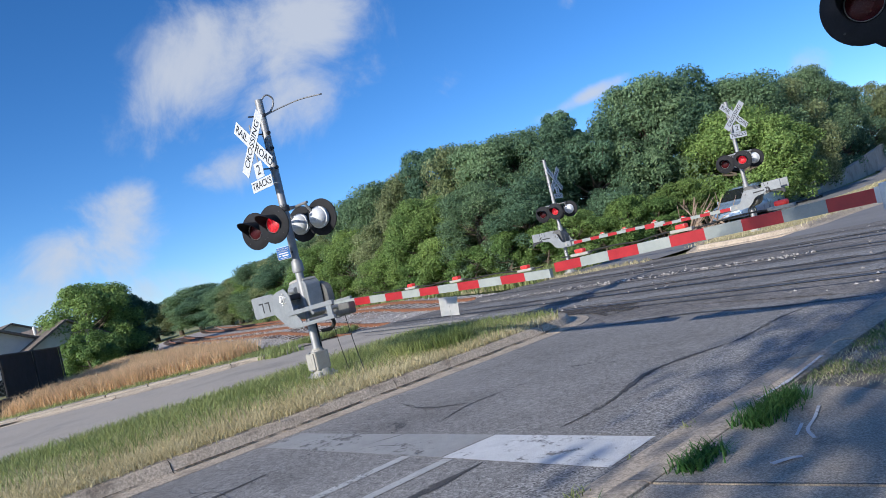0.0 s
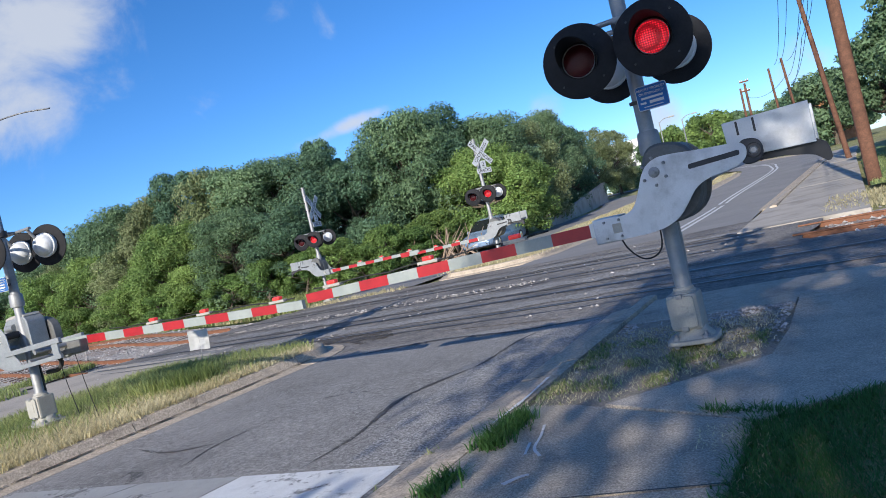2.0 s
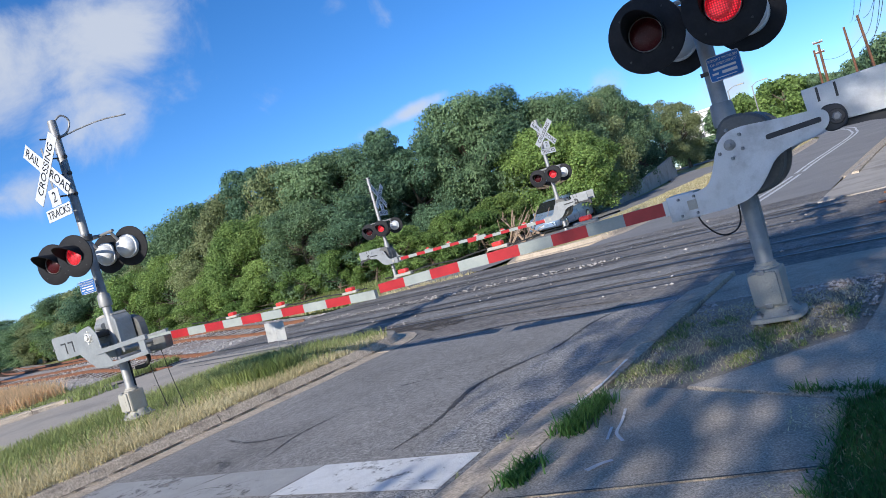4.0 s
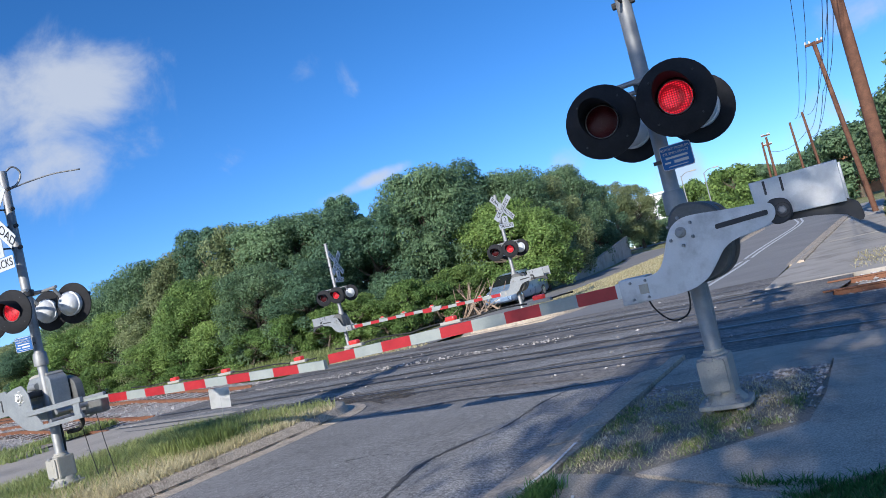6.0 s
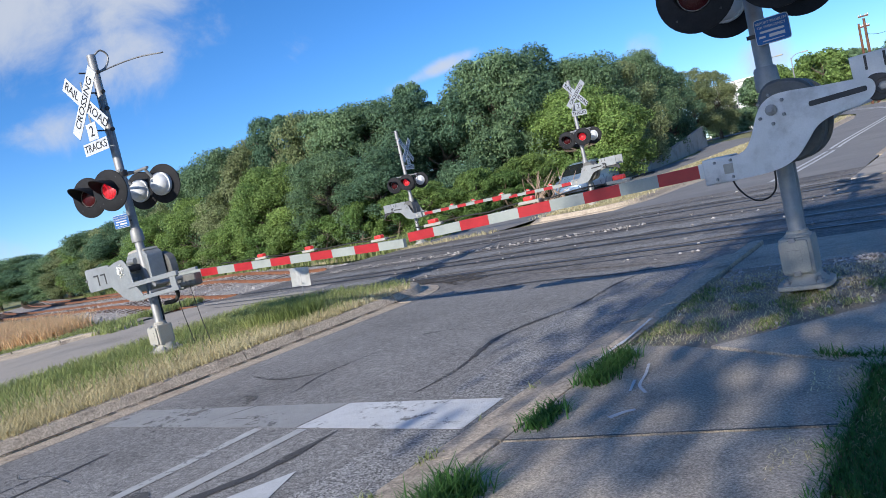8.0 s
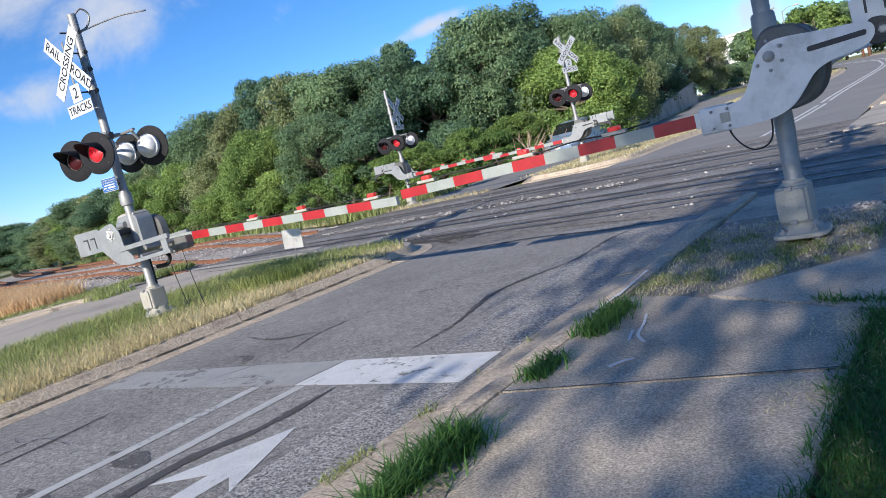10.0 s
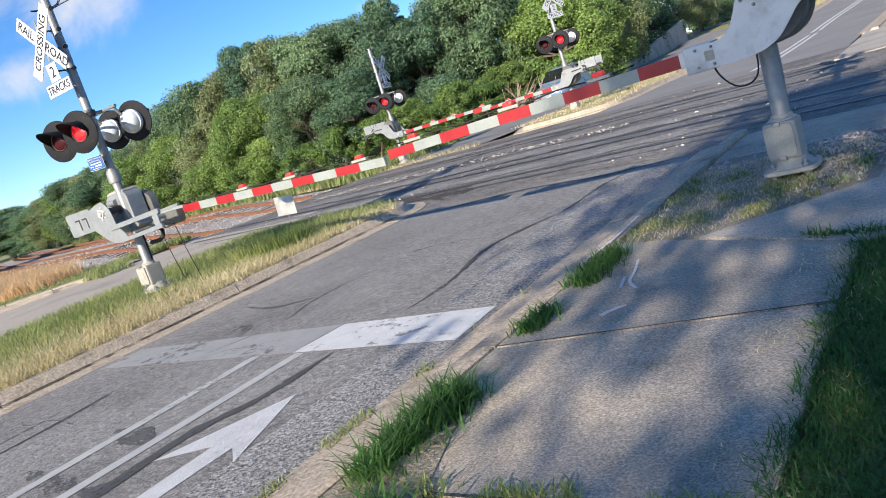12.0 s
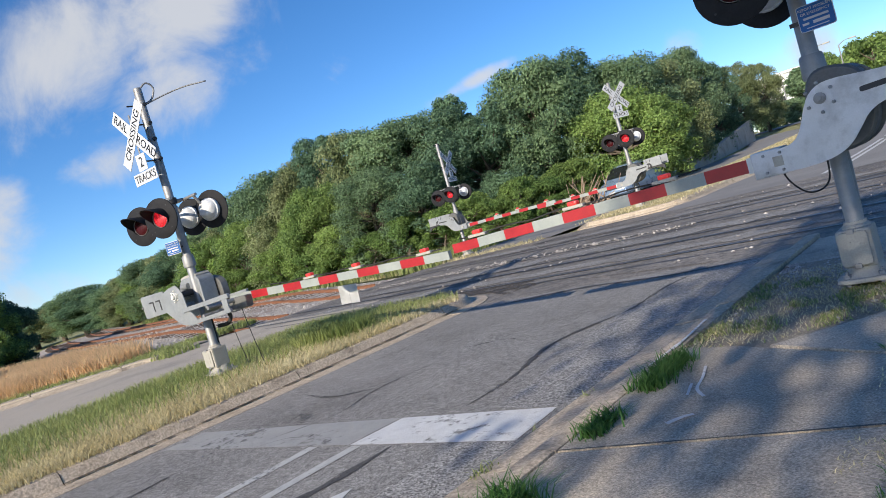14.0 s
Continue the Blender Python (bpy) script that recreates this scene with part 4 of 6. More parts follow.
in_median = lambda x, y: y < 10.0 - 0.9 * max(0, abs(x + 10.3) - 1.6) ** 2
grass("median_dry_grass", scatter(34000, -11.0, -7.98, 0.0, 9.6, 0.12, lambda x, y: in_median(x, y) and random.random() < 1.25 - (-8.0 - x) / 2.6 - max(0, y - 6.5) * 0.16, 2), BLADE_DRY, 0.11, "short dry straw-coloured grass along the kerb", 0.8, 0.006)
grass("median_green_grass", scatter(26000, -12.3, -8.2, 1.5, 10.1, 0.12, lambda x, y: in_median(x, y) and random.random() < 0.04 + 0.30 * (-8.7 - x) + max(0, y - 6.3) * 0.16, 3), BLADE, 0.17, "tall green grass on the median", 0.6, 0.006)
grass("median_tall_clump", scatter(3500, -10.2, -8.5, 7.2, 8.7, 0.12, lambda x, y: (x + 9.35) ** 2 / 0.55 + (y - 7.9) ** 2 / 0.35 < 1, 4), BLADE, 0.30, "dark green clump of taller grass on the median", 0.5, 0.006)
grass("median_far_left_grass", scatter(9000, -12.4, -8.2, -6, 2.5, 0.12, None or (lambda x, y: True), 5), BLADE_DRY, 0.11, "dry mown grass on the median", 0.7, 0.008)
grass("lawn_grass", scatter(85000, -0.85, 2.2, 1.2, 5.6, 0.11, lambda x, y: y < 4.42 + 0.70 * (x + 0.78) + 0.05 * noise.noise((x * 9, y * 9, 1)) and x > -0.80 + 0.07 * noise.noise((0, y * 4, 3)), 6), BLADE_LUSH, 0.048, "lush green lawn in shade", 1.0, 0.003)
grass("lawn_edge_straw", scatter(900, -1.0, -0.62, 1.2, 4.4, 0.125, patchy(2.5, 0.05, 8), 7), BLADE_DRY, 0.018, "loose dry clippings along the lawn's edge", 1.6, 0.003)
for cx, cy, rx, ry, n, h in ((-2.26, 4.52, 0.10, 0.30, 800, 0.10), (-2.28, 3.68, 0.07, 0.16, 400, 0.08), (-2.22, 2.45, 0.12, 0.38, 1500, 0.125), (-2.0, 1.75, 0.16, 0.2, 600, 0.11)):
    r = random.Random(int(cy * 100))
    grass("curb_grass_tuft", [(cx + rx * r.gauss(0, 0.5), cy + ry * r.uniform(-1, 1), 0.12) for _ in range(n)], BLADE_LUSH, h, "green grass tuft growing behind the kerb", 0.9, 0.0045)
grass("joint_grass", scatter(700, -2.3, -0.8, 2.0, 2.1, 0.125, patchy(3, -0.1, 4), 9), BLADE, 0.05, "thin grass growing in a pavement joint", 1.0, 0.004)
grass("crack_grass", [(-1.05 + 0.5 * t, 4.66 - 0.15 * t + random.gauss(0, 0.02), 0.12) for t in np.linspace(0, 1, 260)], BLADE_LUSH, 0.05, "green weeds in a pavement crack", 1.2, 0.004)
grass("gutter_weeds", scatter(500, -2.98, -2.9, 0.5, 5.0, 0.0, patchy(1.7, 0.1, 14), 19), BLADE, 0.04, "small weeds in the gutter joint", 1.2, 0.004)
grass("soil_bed_grass", scatter(2200, -2.36, -0.85, 5.0, 6.9, 0.12, lambda x, y: y > 5.05 + 0.9 * max(x + 1.75, 0) and noise.noise((x * 3.2, y * 3.2, 5)) > 0.05, 10), BLADE, 0.032, "sparse green grass on bare soil", 1.0, 0.005)
grass("soil_bed_straw", scatter(4200, -2.36, -0.85, 5.0, 7.3, 0.125, lambda x, y: y > 5.05 + 0.9 * max(x + 1.75, 0), 11), BLADE_DRY, 0.024, "dry straw on bare soil", 1.8, 0.003)
grass("far_median_grass", scatter(12000, -12.6, -7.4, 21.4, 60, 0.12, lambda x, y: x < -8.8 + max(0, min(y - 27, 11)) * 0.115, 12), BLADE_DRY, 0.10, "dry grass on the far median", 0.7, 0.010)
BANK_X = lambda y: -20.6 - 0.9 * max(9.0 - y, 0)
grass("dry_bank_grass", scatter(42000, -44, -20.5, 1.5, 13.5, 0.0, lambda x, y: x < -21.2 - 0.55 * max(9.5 - y, 0) and y < track_y(x, 8.2) and y > 5.9 - 0.5 * (x + 27), 13), BLADE_RUST, 0.55, "tall rust-coloured dry grass on the bank", 0.6, 0.010)
grass("bank_edge_grass", scatter(5000, -27, -19.0, 3.0, 14.0, 0.0, lambda x, y: abs(x - (-20.7 - 0.58 * max(9.5 - y, -0.5))) < 0.4, 14), BLADE, 0.18, "green grass strip beside the bank", 0.6, 0.014)
grass("tracks_near_grass", scatter(9000, -45, -18.5, 10.0, 16, -0.05, lambda x, y: abs(y - track_y(x, 7.7)) < 0.9, 15), BLADE, 0.25, "yellow-green grass along the ballast", 0.5, 0.018)
grass("tracks_far_grass", scatter(22000, -60, -17.5, 17, 33, -0.05, lambda x, y: track_y(x, 17.6) < y < track_y(x, 24.0), 16), BLADE, 0.38, "rough green grass behind the tracks", 0.5, 0.025)
grass("verge_dry_grass", scatter(5000, -22, -13.4, 20.4, 26, -0.05, lambda x, y: x < -18.2 or y < 21, 17), BLADE_DRY, 0.16, "dry grass verge beyond the tracks", 0.6, 0.016)
fill("ground_far_lawn", [(0.2, 23.5), (14, 24.5), (14, 52), (0.6, 52), (0.2, 40)], LAWN, 0.02, "green mown lawn beyond the tracks", rough=0.08, cell=2.0)
grass("far_lawn_grass", scatter(9000, 0.25, 9, 23.6, 42, 0.03, lambda x, y: True, 28), BLADE, 0.12, "green mown lawn grass beyond the tracks", 0.6, 0.014)
grass("right_dry_grass", scatter(6000, -0.8, 9, 17.6, 22.5, -0.06, lambda x, y: True, 18), BLADE_DRY, 0.13, "dry yellow grass beside the ballast", 0.7, 0.012)


# ---- crossing signals ----
def blade_sign(length, width, angle, y, z, parent, words):
    """One crossbuck blade with its letters."""
    m = Matrix.Translation((0, y, z)) @ pose(0, 0, 0, 0, angle, 0)
    ob = part("blade", boxed((-length / 2, -0.004, -width / 2), (length / 2, 0.004, width / 2), 0.002, m), SIGN_WHITE, parent)
    for text, x in words:
        part("lettering", text_mesh(text, width * 0.86, m @ Matrix.Translation((x, -0.006, 0))), SIGN_BLACK, ob)
    return ob


def signal_lamp(x, y, z, facing, parent, lit, turn=0.0):
    """Flasher: round dark background, hood, lens and grey back housing; facing -1 looks down -y."""
    m = Matrix.Translation((x, y, z)) @ pose(0, 0, 0, 90 if facing < 0 else -90, 0, 0 if facing < 0 else 0) @ Matrix()
    if turn:
        m = Matrix.Translation((x, y, z)) @ pose(0, 0, 0, 0, 0, turn) @ pose(0, 0, 0, 90 if facing < 0 else -90, 0, 0)
    ob = part("flasher", lathe([(0.0, 0.0), (0.275, 0.0), (0.287, 0.006), (0.287, 0.02), (0.28, 0.026), (0.15, 0.03), (0.136, 0.034), (0.132, -0.0), (0.0, -0.001)], 36, m), BLACK, parent, "round black background disc")
    part("lens", lathe([(0.122, 0.012), (0.122, 0.026), (0.1, 0.038), (0.06, 0.047), (0.0, 0.05)], 28, m), LENS_LIT if lit else LENS_DARK, ob, "glowing red lens" if lit else "dark red lens")
    part("lens_ring", lathe([(0.122, 0.02), (0.122, 0.04), (0.125, 0.043), (0.128, 0.04), (0.128, 0.02)], 28, m), GALV, ob, "thin bare metal ring")
    for k in range(4):
        a = radians(45 + 90 * k)
        part("screw", lathe([(0.0, 0.034), (0.008, 0.033), (0.01, 0.024), (0.0, 0.024)], 6, m @ Matrix.Translation((0.225 * math.cos(a), 0.225 * math.sin(a), 0.0))), DARK_METAL, ob)
    # hood: an open tube, longer above than below
    bm, seg = bmesh.new(), 28
    rings = []
    for r, tip in ((0.148, 0), (0.148, 1), (0.142, 1), (0.142, 0)):
        ring = []
        for k in range(seg + 1):
            a = radians(-35 + 250 * k / seg)
            long = 0.08 + 0.24 * max(math.sin(a), -0.2)
            up = Vector((r * math.cos(a), r * math.sin(a), 0.02 + (long if tip else 0)))
            ring.append(bm.verts.new(up))
        rings.append(ring)
    for a, b in zip(rings, rings[1:] + rings[:1]):
        for k in range(seg):
            bm.faces.new((a[k], a[k + 1], b[k + 1], b[k]))
    bmesh.ops.recalc_face_normals(bm, faces=bm.faces)
    flip = 1 if facing < 0 else -1
    bmesh.ops.transform(bm, matrix=m @ Matrix.Diagonal((1, flip, 1, 1)), verts=bm.verts)
    bmesh.ops.recalc_face_normals(bm, faces=bm.faces)
    part("hood", smooth(bm), BLACK, ob)
    part("housing", lathe([(0.0, -0.19), (0.06, -0.184), (0.105, -0.162), (0.14, -0.12), (0.152, -0.075), (0.17, -0.07), (0.172, -0.045), (0.155, -0.04), (0.16, -0.002), (0.0, 0.0)], 28, m), HOUSING, ob, "pale grey domed lamp housing")
    return ob


def bolts(spots, r, y, parent, mat=GALV):
    for x, z in spots:
        part("bolt", lathe([(0.0, -0.02), (r * 0.7, -0.02), (r, -0.012), (r, 0.0), (0, 0)], 6, Matrix.Translation((x, y, z)) @ pose(0, 0, 0, -90, 0, 0)), mat, parent)


def side_mechanism(sig, s, steel):
    """Gate machine between two S-shaped arm plates that carry the weights."""
    # gate mechanism, behind the counterweight plate
    mech = part("gate_mechanism", plate(rounded([(s * 0.07, 1.77), (-s * 0.24, 1.75), (-s * 0.35, 1.60), (-s * 0.36, 1.30), (-s * 0.22, 1.13), (s * 0.02, 1.13), (s * 0.10, 1.3)][::s], 3), 0.40, Matrix.Translation((0, -0.14, 0)), 0.02), MACHINE, sig, "rounded grey gate machine case")
    part("case_band", plate(rounded([(s * 0.07, 1.745), (-s * 0.27, 1.725), (-s * 0.385, 1.61), (-s * 0.395, 1.31), (-s * 0.25, 1.135), (s * 0.03, 1.125), (s * 0.115, 1.3)][::s], 3), 0.03, Matrix.Translation((0, 0.03, 0))), MACHINE, mech)
    part("shaft", rods([((s * -0.06, -0.297, 1.55), (s * -0.06, 0.1, 1.55), 0.05)], 14), DARK_METAL, mech)
    outline = [(0.37, 1.27), (0.39, 1.10), (0.24, 1.09), (-0.01, 1.10), (-0.16, 1.16), (-0.26, 1.28), (-0.32, 1.36), (-0.42, 1.41), (-0.56, 1.43), (-0.67, 1.455), (-0.725, 1.52), (-0.71, 1.60), (-0.62, 1.618), (-0.4, 1.63), (-0.12, 1.66), (-0.02, 1.63), (0.05, 1.56), (0.13, 1.36), (0.20, 1.28)]
    bm = plate(rounded([(s * x, z) for x, z in outline][::-s], 2), 0.014, Matrix.Translation((0, -0.30, 0)))
    arm_plate = part("arm_plate", bm, steel, sig, "dull aluminium counterweight arm plate")
    part("rear_plate", plate(rounded([(s * x, z) for x, z in outline][::-s], 2), 0.014, Matrix.Translation((0, 0.30, 0))), steel, sig)
    part("slot", plate(trimmed([(-s * 0.30, 1.505), (-s * 0.67, 1.522), (-s * 0.67, 1.56), (-s * 0.30, 1.543)][::s], 0.016), 0.006, Matrix.Translation((0, -0.304, 0))), DARK_METAL, arm_plate)
    bolts([(s * -0.05 + 0.095 * math.cos(a), 1.55 + 0.105 * math.sin(a)) for a in np.arange(0.5, 6.5, 1.047)], 0.014, -0.302, arm_plate)
    part("pivot_bolt", lathe([(0.0, -0.04), (0.016, -0.04), (0.018, -0.028), (0.03, -0.026), (0.03, -0.012), (0.042, -0.01), (0.042, 0), (0, 0)], 12, Matrix.Translation((s * -0.05, -0.302, 1.545)) @ pose(0, 0, 0, -90, 0, 0)), GALV, arm_plate)
    hub = part("weight_clamp", plate(rounded([(-s * 0.66, 1.435), (-s * 0.80, 1.44), (-s * 0.835, 1.53), (-s * 0.80, 1.62), (-s * 0.66, 1.625)][::s], 2), 0.045, Matrix.Translation((0, -0.285, 0)), 0.008), DARK_METAL, sig, "dark cast weight clamp")
    bolts([(-s * 0.765, 1.53)], 0.032, -0.287, hub)
    part("washer", lathe([(0.0, -0.012), (0.05, -0.012), (0.055, 0.0), (0, 0)], 16, Matrix.Translation((-s * 0.765, -0.284, 1.53)) @ pose(0, 0, 0, -90, 0, 0)), DARK_METAL, hub)
    part("rear_weight", plate(trimmed([(-s * 0.70, 1.45), (-s * 0.95, 1.44), (-s * 1.14, 1.40), (-s * 1.21, 1.33), (-s * 1.245, 1.35), (-s * 1.23, 1.47), (-s * 1.12, 1.53), (-s * 0.70, 1.54)][::s], 0.04), 0.06, Matrix.Translation((0, -0.215, 0))), DARK_METAL, sig, "dark curved weight arm behind the plate")
    for yy in (-0.255, 0.32):
        cw = part("counterweight", plate([(s * x, z) for x, z in [(-0.585, 1.77), (-1.165, 1.78), (-1.165, 1.485), (-0.60, 1.50)]][::s], 0.03, Matrix.Translation((0, yy, 0)), 0.004), steel, sig, "flat galvanised counterweight plate")
        if yy < 0:
            for xx in (-0.675, -0.79):
                part("slot", boxed((min(s * xx, s * (xx - 0.016)), yy - 0.003, 1.66), (max(s * xx, s * (xx - 0.016)), yy + 0.001, 1.76)), DARK_METAL, cw)
    part("rating_plate", boxed((min(s * 0.29, s * 0.36), -0.305, 1.15), (max(s * 0.29, s * 0.36), -0.2995, 1.225), 0.001), GREY_BOX, arm_plate, "faint embossed rating plate")
    part("arm_bracket", boxed((min(s * 0.30, s * 0.52), -0.285, 1.085), (max(s * 0.30, s * 0.52), -0.06, 1.285), 0.01), steel, sig)
    bolts([(s * (0.30 + 0.12 * i), 1.12 + 0.13 * j) for i in (0, 1) for j in (0, 1)], 0.012, -0.302, arm_plate)


def median_mechanism(sig, s, steel):
    """Gate machine behind the mast, with a wedge plate, fork bars and a small weight plate before it."""
    case = part("gate_mechanism", plate(trimmed([(-0.43, 1.12), (-0.34, 0.98), (0.08, 0.97), (0.14, 1.05), (0.14, 1.50), (0.06, 1.57), (-0.34, 1.55), (-0.43, 1.45)], 0.04), 0.27, Matrix.Translation((0, -0.03, 0)), 0.015), steel, sig, "ribbed grey gate machine case")
    for z in (1.16, 1.30, 1.44):
        part("case_rib", rods([((-0.30, -0.05, z), (-0.12, -0.05, z), 0.045)], 12), steel, case)
    part("case_lid", plate(rounded([(-0.38, 1.53), (0.10, 1.54), (0.06, 1.60), (-0.32, 1.59)], 1), 0.24, Matrix.Translation((0, -0.015, 0)), 0.008), GREY_BOX, case)
    part("case_back", plate(rounded([(-0.20, 1.0), (0.20, 1.0), (0.24, 1.2), (0.20, 1.46), (-0.2, 1.5)], 2), 0.12, Matrix.Translation((0, 0.26, 0)), 0.01), MACHINE, case)
    part("shaft", rods([((-0.08, -0.36, 1.34), (-0.08, 0.42, 1.34), 0.045)], 14), DARK_METAL, case)
    for y in (-0.33, 0.36):
        wedge = part("arm_plate", plate(trimmed([(-0.46, 1.16), (-0.46, 1.42), (-0.20, 1.48), (0.0, 1.50), (0.12, 1.36), (0.15, 1.12), (0.30, 0.98), (0.34, 0.88), (0.20, 0.865), (-0.06, 0.90), (-0.16, 0.94)], 0.05), 0.016, Matrix.Translation((0, y, 0)), 0.003), steel, sig, "grey wedge-shaped arm plate")
        part("upper_bar", boxed((0.06, y - 0.022, 1.075), (1.28 if y < 0 else 0.72, y + 0.022, 1.14), 0.005, pose(0, 0, 0, 0, -2.2, 0)), steel, wedge)
        part("lower_bar", boxed((0.20, y - 0.02, 0.865), (1.26 if y < 0 else 0.72, y + 0.02, 0.92), 0.005, pose(0, 0, 0, 0, -3.0, 0)), steel, wedge)
        if y < 0:
            part("end_plate", boxed((1.05, y - 0.012, 0.93), (1.18, y + 0.012, 1.13), 0.004), steel, wedge)
        weight = part("counterweight", plate(trimmed([(-1.10, 1.12), (-0.42, 1.14), (-0.42, 1.47), (-1.12, 1.47)], 0.05), 0.028, Matrix.Translation((0, y + 0.018, 0)), 0.004), steel, sig, "flat galvanised weight plate with hook-shaped slots")
        if y < 0:
            bolts([(-0.08 + 0.085 * math.cos(a), 1.34 + 0.085 * math.sin(a)) for a in np.arange(0.3, 6.3, 1.047)], 0.014, y, wedge, ARM_TIP_WHITE)
            part("pivot_hub", lathe([(0.0, -0.05), (0.03, -0.05), (0.035, -0.03), (0.06, -0.028), (0.062, 0.0), (0, 0)], 14, Matrix.Translation((-0.08, y, 1.34)) @ pose(0, 0, 0, -90, 0, 0)), ARM_TIP_WHITE, wedge)
            for x in (-0.78, -0.58):
                part("slot", boxed((x, y + 0.012, 1.20), (x + 0.022, y + 0.0185, 1.36)), DARK_METAL, weight)
                part("slot", boxed((x - 0.11, y + 0.012, 1.338), (x, y + 0.0185, 1.36)), DARK_METAL, weight)
            bolts([(-1.10, 1.30)], 0.02, y + 0.018, weight)
    for x, z, r in ((0.50, 0.96, 0.03), (0.66, 1.06, 0.03)):
        part("crossbar", rods([((x, -0.33, z), (x, 0.36, z), r)], 10), GALV, sig)
    part("adapter_block", boxed((0.30, 0.10, 0.92), (0.95, 0.22, 1.09), 0.02), MACHINE, sig)
    part("cable_hose", tube(spline([(s * 0.12, 0.2, 1.0), (s * 0.26, 0.24, 0.86), (s * 0.22, 0.2, 0.75), (s * 0.05, 0.14, 0.74)], 8), 0.03, 10), RUBBER, sig)
    for dx in (0.42, 0.80):
        part("hanging_wire", tube(spline([(s * (dx - 0.15), 0.2, 0.95), (s * (dx - 0.08), 0.2, 0.5), (s * dx, 0.22, 0.02)], 6), 0.006, 6), RUBBER, sig)


def crossing_signal(at, s, arm_segs, seg_len, root, lit, label, tall=4.42, crossbuck=True, arm_dz=0.0, cable=True, hook=False, lamp_z=2.5, arm_z=0.0, turn=5.0, steel=None, back=0.0, cb_turn=0.0, cb_dy=0.0, cb_dz=0.0, median=False, note=(0.118, -0.085, 0.0)):
    """Mast with flashers, crossbuck, gate mechanism and lowered arm; the arm runs along s * x."""
    x0, y0, z0 = at
    steel = steel or ALU
    sig = tagged(empty("crossing_signal", pose(x0, y0, z0)), label, "crossing signal", group="signals at the crossing")
    box_part = part("base_box", boxed((-0.13, -0.13, 0.17), (0.11, 0.12, 0.46), 0.025), GREY_BOX, sig, "grey cast junction box")
    part("cover", plate(trimmed([(-0.125, 0.19), (0.085, 0.19), (0.085, 0.445), (-0.125, 0.445)], 0.03), 0.022, Matrix.Translation((0, -0.152, 0)), 0.004), GREY_BOX, box_part)
    part("plate_label", boxed((-0.065, -0.156, 0.27), (0.03, -0.1515, 0.37), 0.001), GREY_BOX, box_part)
    for dx, z in ((-0.02, 0.188), (-0.02, 0.447)):
        part("hasp", boxed((dx - 0.025, -0.162, z - 0.018), (dx + 0.025, -0.128, z + 0.018), 0.005), GALV, box_part)
    part("box_neck", lathe([(0.0, 0.44), (0.10, 0.44), (0.10, 0.47), (0.082, 0.485), (0.08, 0.505), (0.0, 0.505)], 18), GREY_BOX, box_part)
    part("base_flange", plate(rounded([(-0.20, -0.14), (-0.14, -0.20), (0.14, -0.20), (0.20, -0.14), (0.20, 0.14), (0.14, 0.20), (-0.14, 0.20), (-0.20, 0.14)], 1), 0.035, pose(0, 0, 0.10, -90, 0, 0), 0.006), GREY_BOX, sig, "weathered cast base plate on studs")
    part("base_skirt", lathe([(0.0, 0.09), (0.18, 0.095), (0.16, 0.115), (0.13, 0.15), (0.12, 0.19), (0.0, 0.19)], 8, pose(0, 0, 0, 0, 0, 22.5)), GREY_BOX, sig)
    part("footing", boxed((-0.26, -0.26, -0.15), (0.26, 0.26, 0.025), 0.02), CONCRETE, sig, "concrete footing level with the soil")
    for a in (45, 135, 225, 315):
        part("anchor_bolt", lathe([(0.0, -0.02), (0.016, -0.02), (0.016, 0.035), (0.034, 0.035), (0.034, 0.06), (0.016, 0.06), (0.016, 0.10), (0.032, 0.10), (0.032, 0.125), (0.014, 0.125), (0.014, 0.15), (0, 0.15)], 6, Matrix.Translation((0.165 * math.cos(radians(a)), 0.165 * math.sin(radians(a)), 0.0))), GALV, sig)
    part("mast", lathe([(0.0, 0.36), (0.07, 0.36), (0.07, 0.5), (0.062, 0.52), (0.060, tall - 0.02), (0.055, tall), (0.0, tall + 0.01)], 20), GALV, sig)
    part("mast_collar", lathe([(0.062, 1.70), (0.088, 1.70), (0.092, 1.74), (0.085, 1.86), (0.076, 1.88), (0.062, 1.88)], 20), GALV, sig)
    # crossarms and flashers
    bm = bmesh.new()
    for dy in (-0.2, 0.2):
        rod(bm, (-0.36, dy, lamp_z + 0.25), (0.36, dy, lamp_z + 0.25), 0.022, None, 10)
    for dx in (-0.29, 0.28):
        rod(bm, (dx, -0.20, lamp_z + 0.25), (dx, -0.27, lamp_z + 0.05), 0.022, None, 8)
        rod(bm, (dx, 0.20, lamp_z + 0.25), (dx, 0.33, lamp_z + 0.05), 0.022, None, 8)
    rod(bm, (0, -0.22, lamp_z + 0.25), (0, 0.22, lamp_z + 0.25), 0.025, None, 8)
    part("crossarm", smooth(bm), GALV, sig)
    part("clamp", lathe([(0.06, lamp_z + 0.20), (0.085, lamp_z + 0.21), (0.09, lamp_z + 0.29), (0.06, lamp_z + 0.30)], 16), DARK_METAL, sig)
    for i, dx in enumerate((-0.29, 0.28)):
        signal_lamp(dx, -0.38, lamp_z, -1, sig, lit == i, turn)
        signal_lamp(dx, 0.44, lamp_z, 1, sig, False, turn)
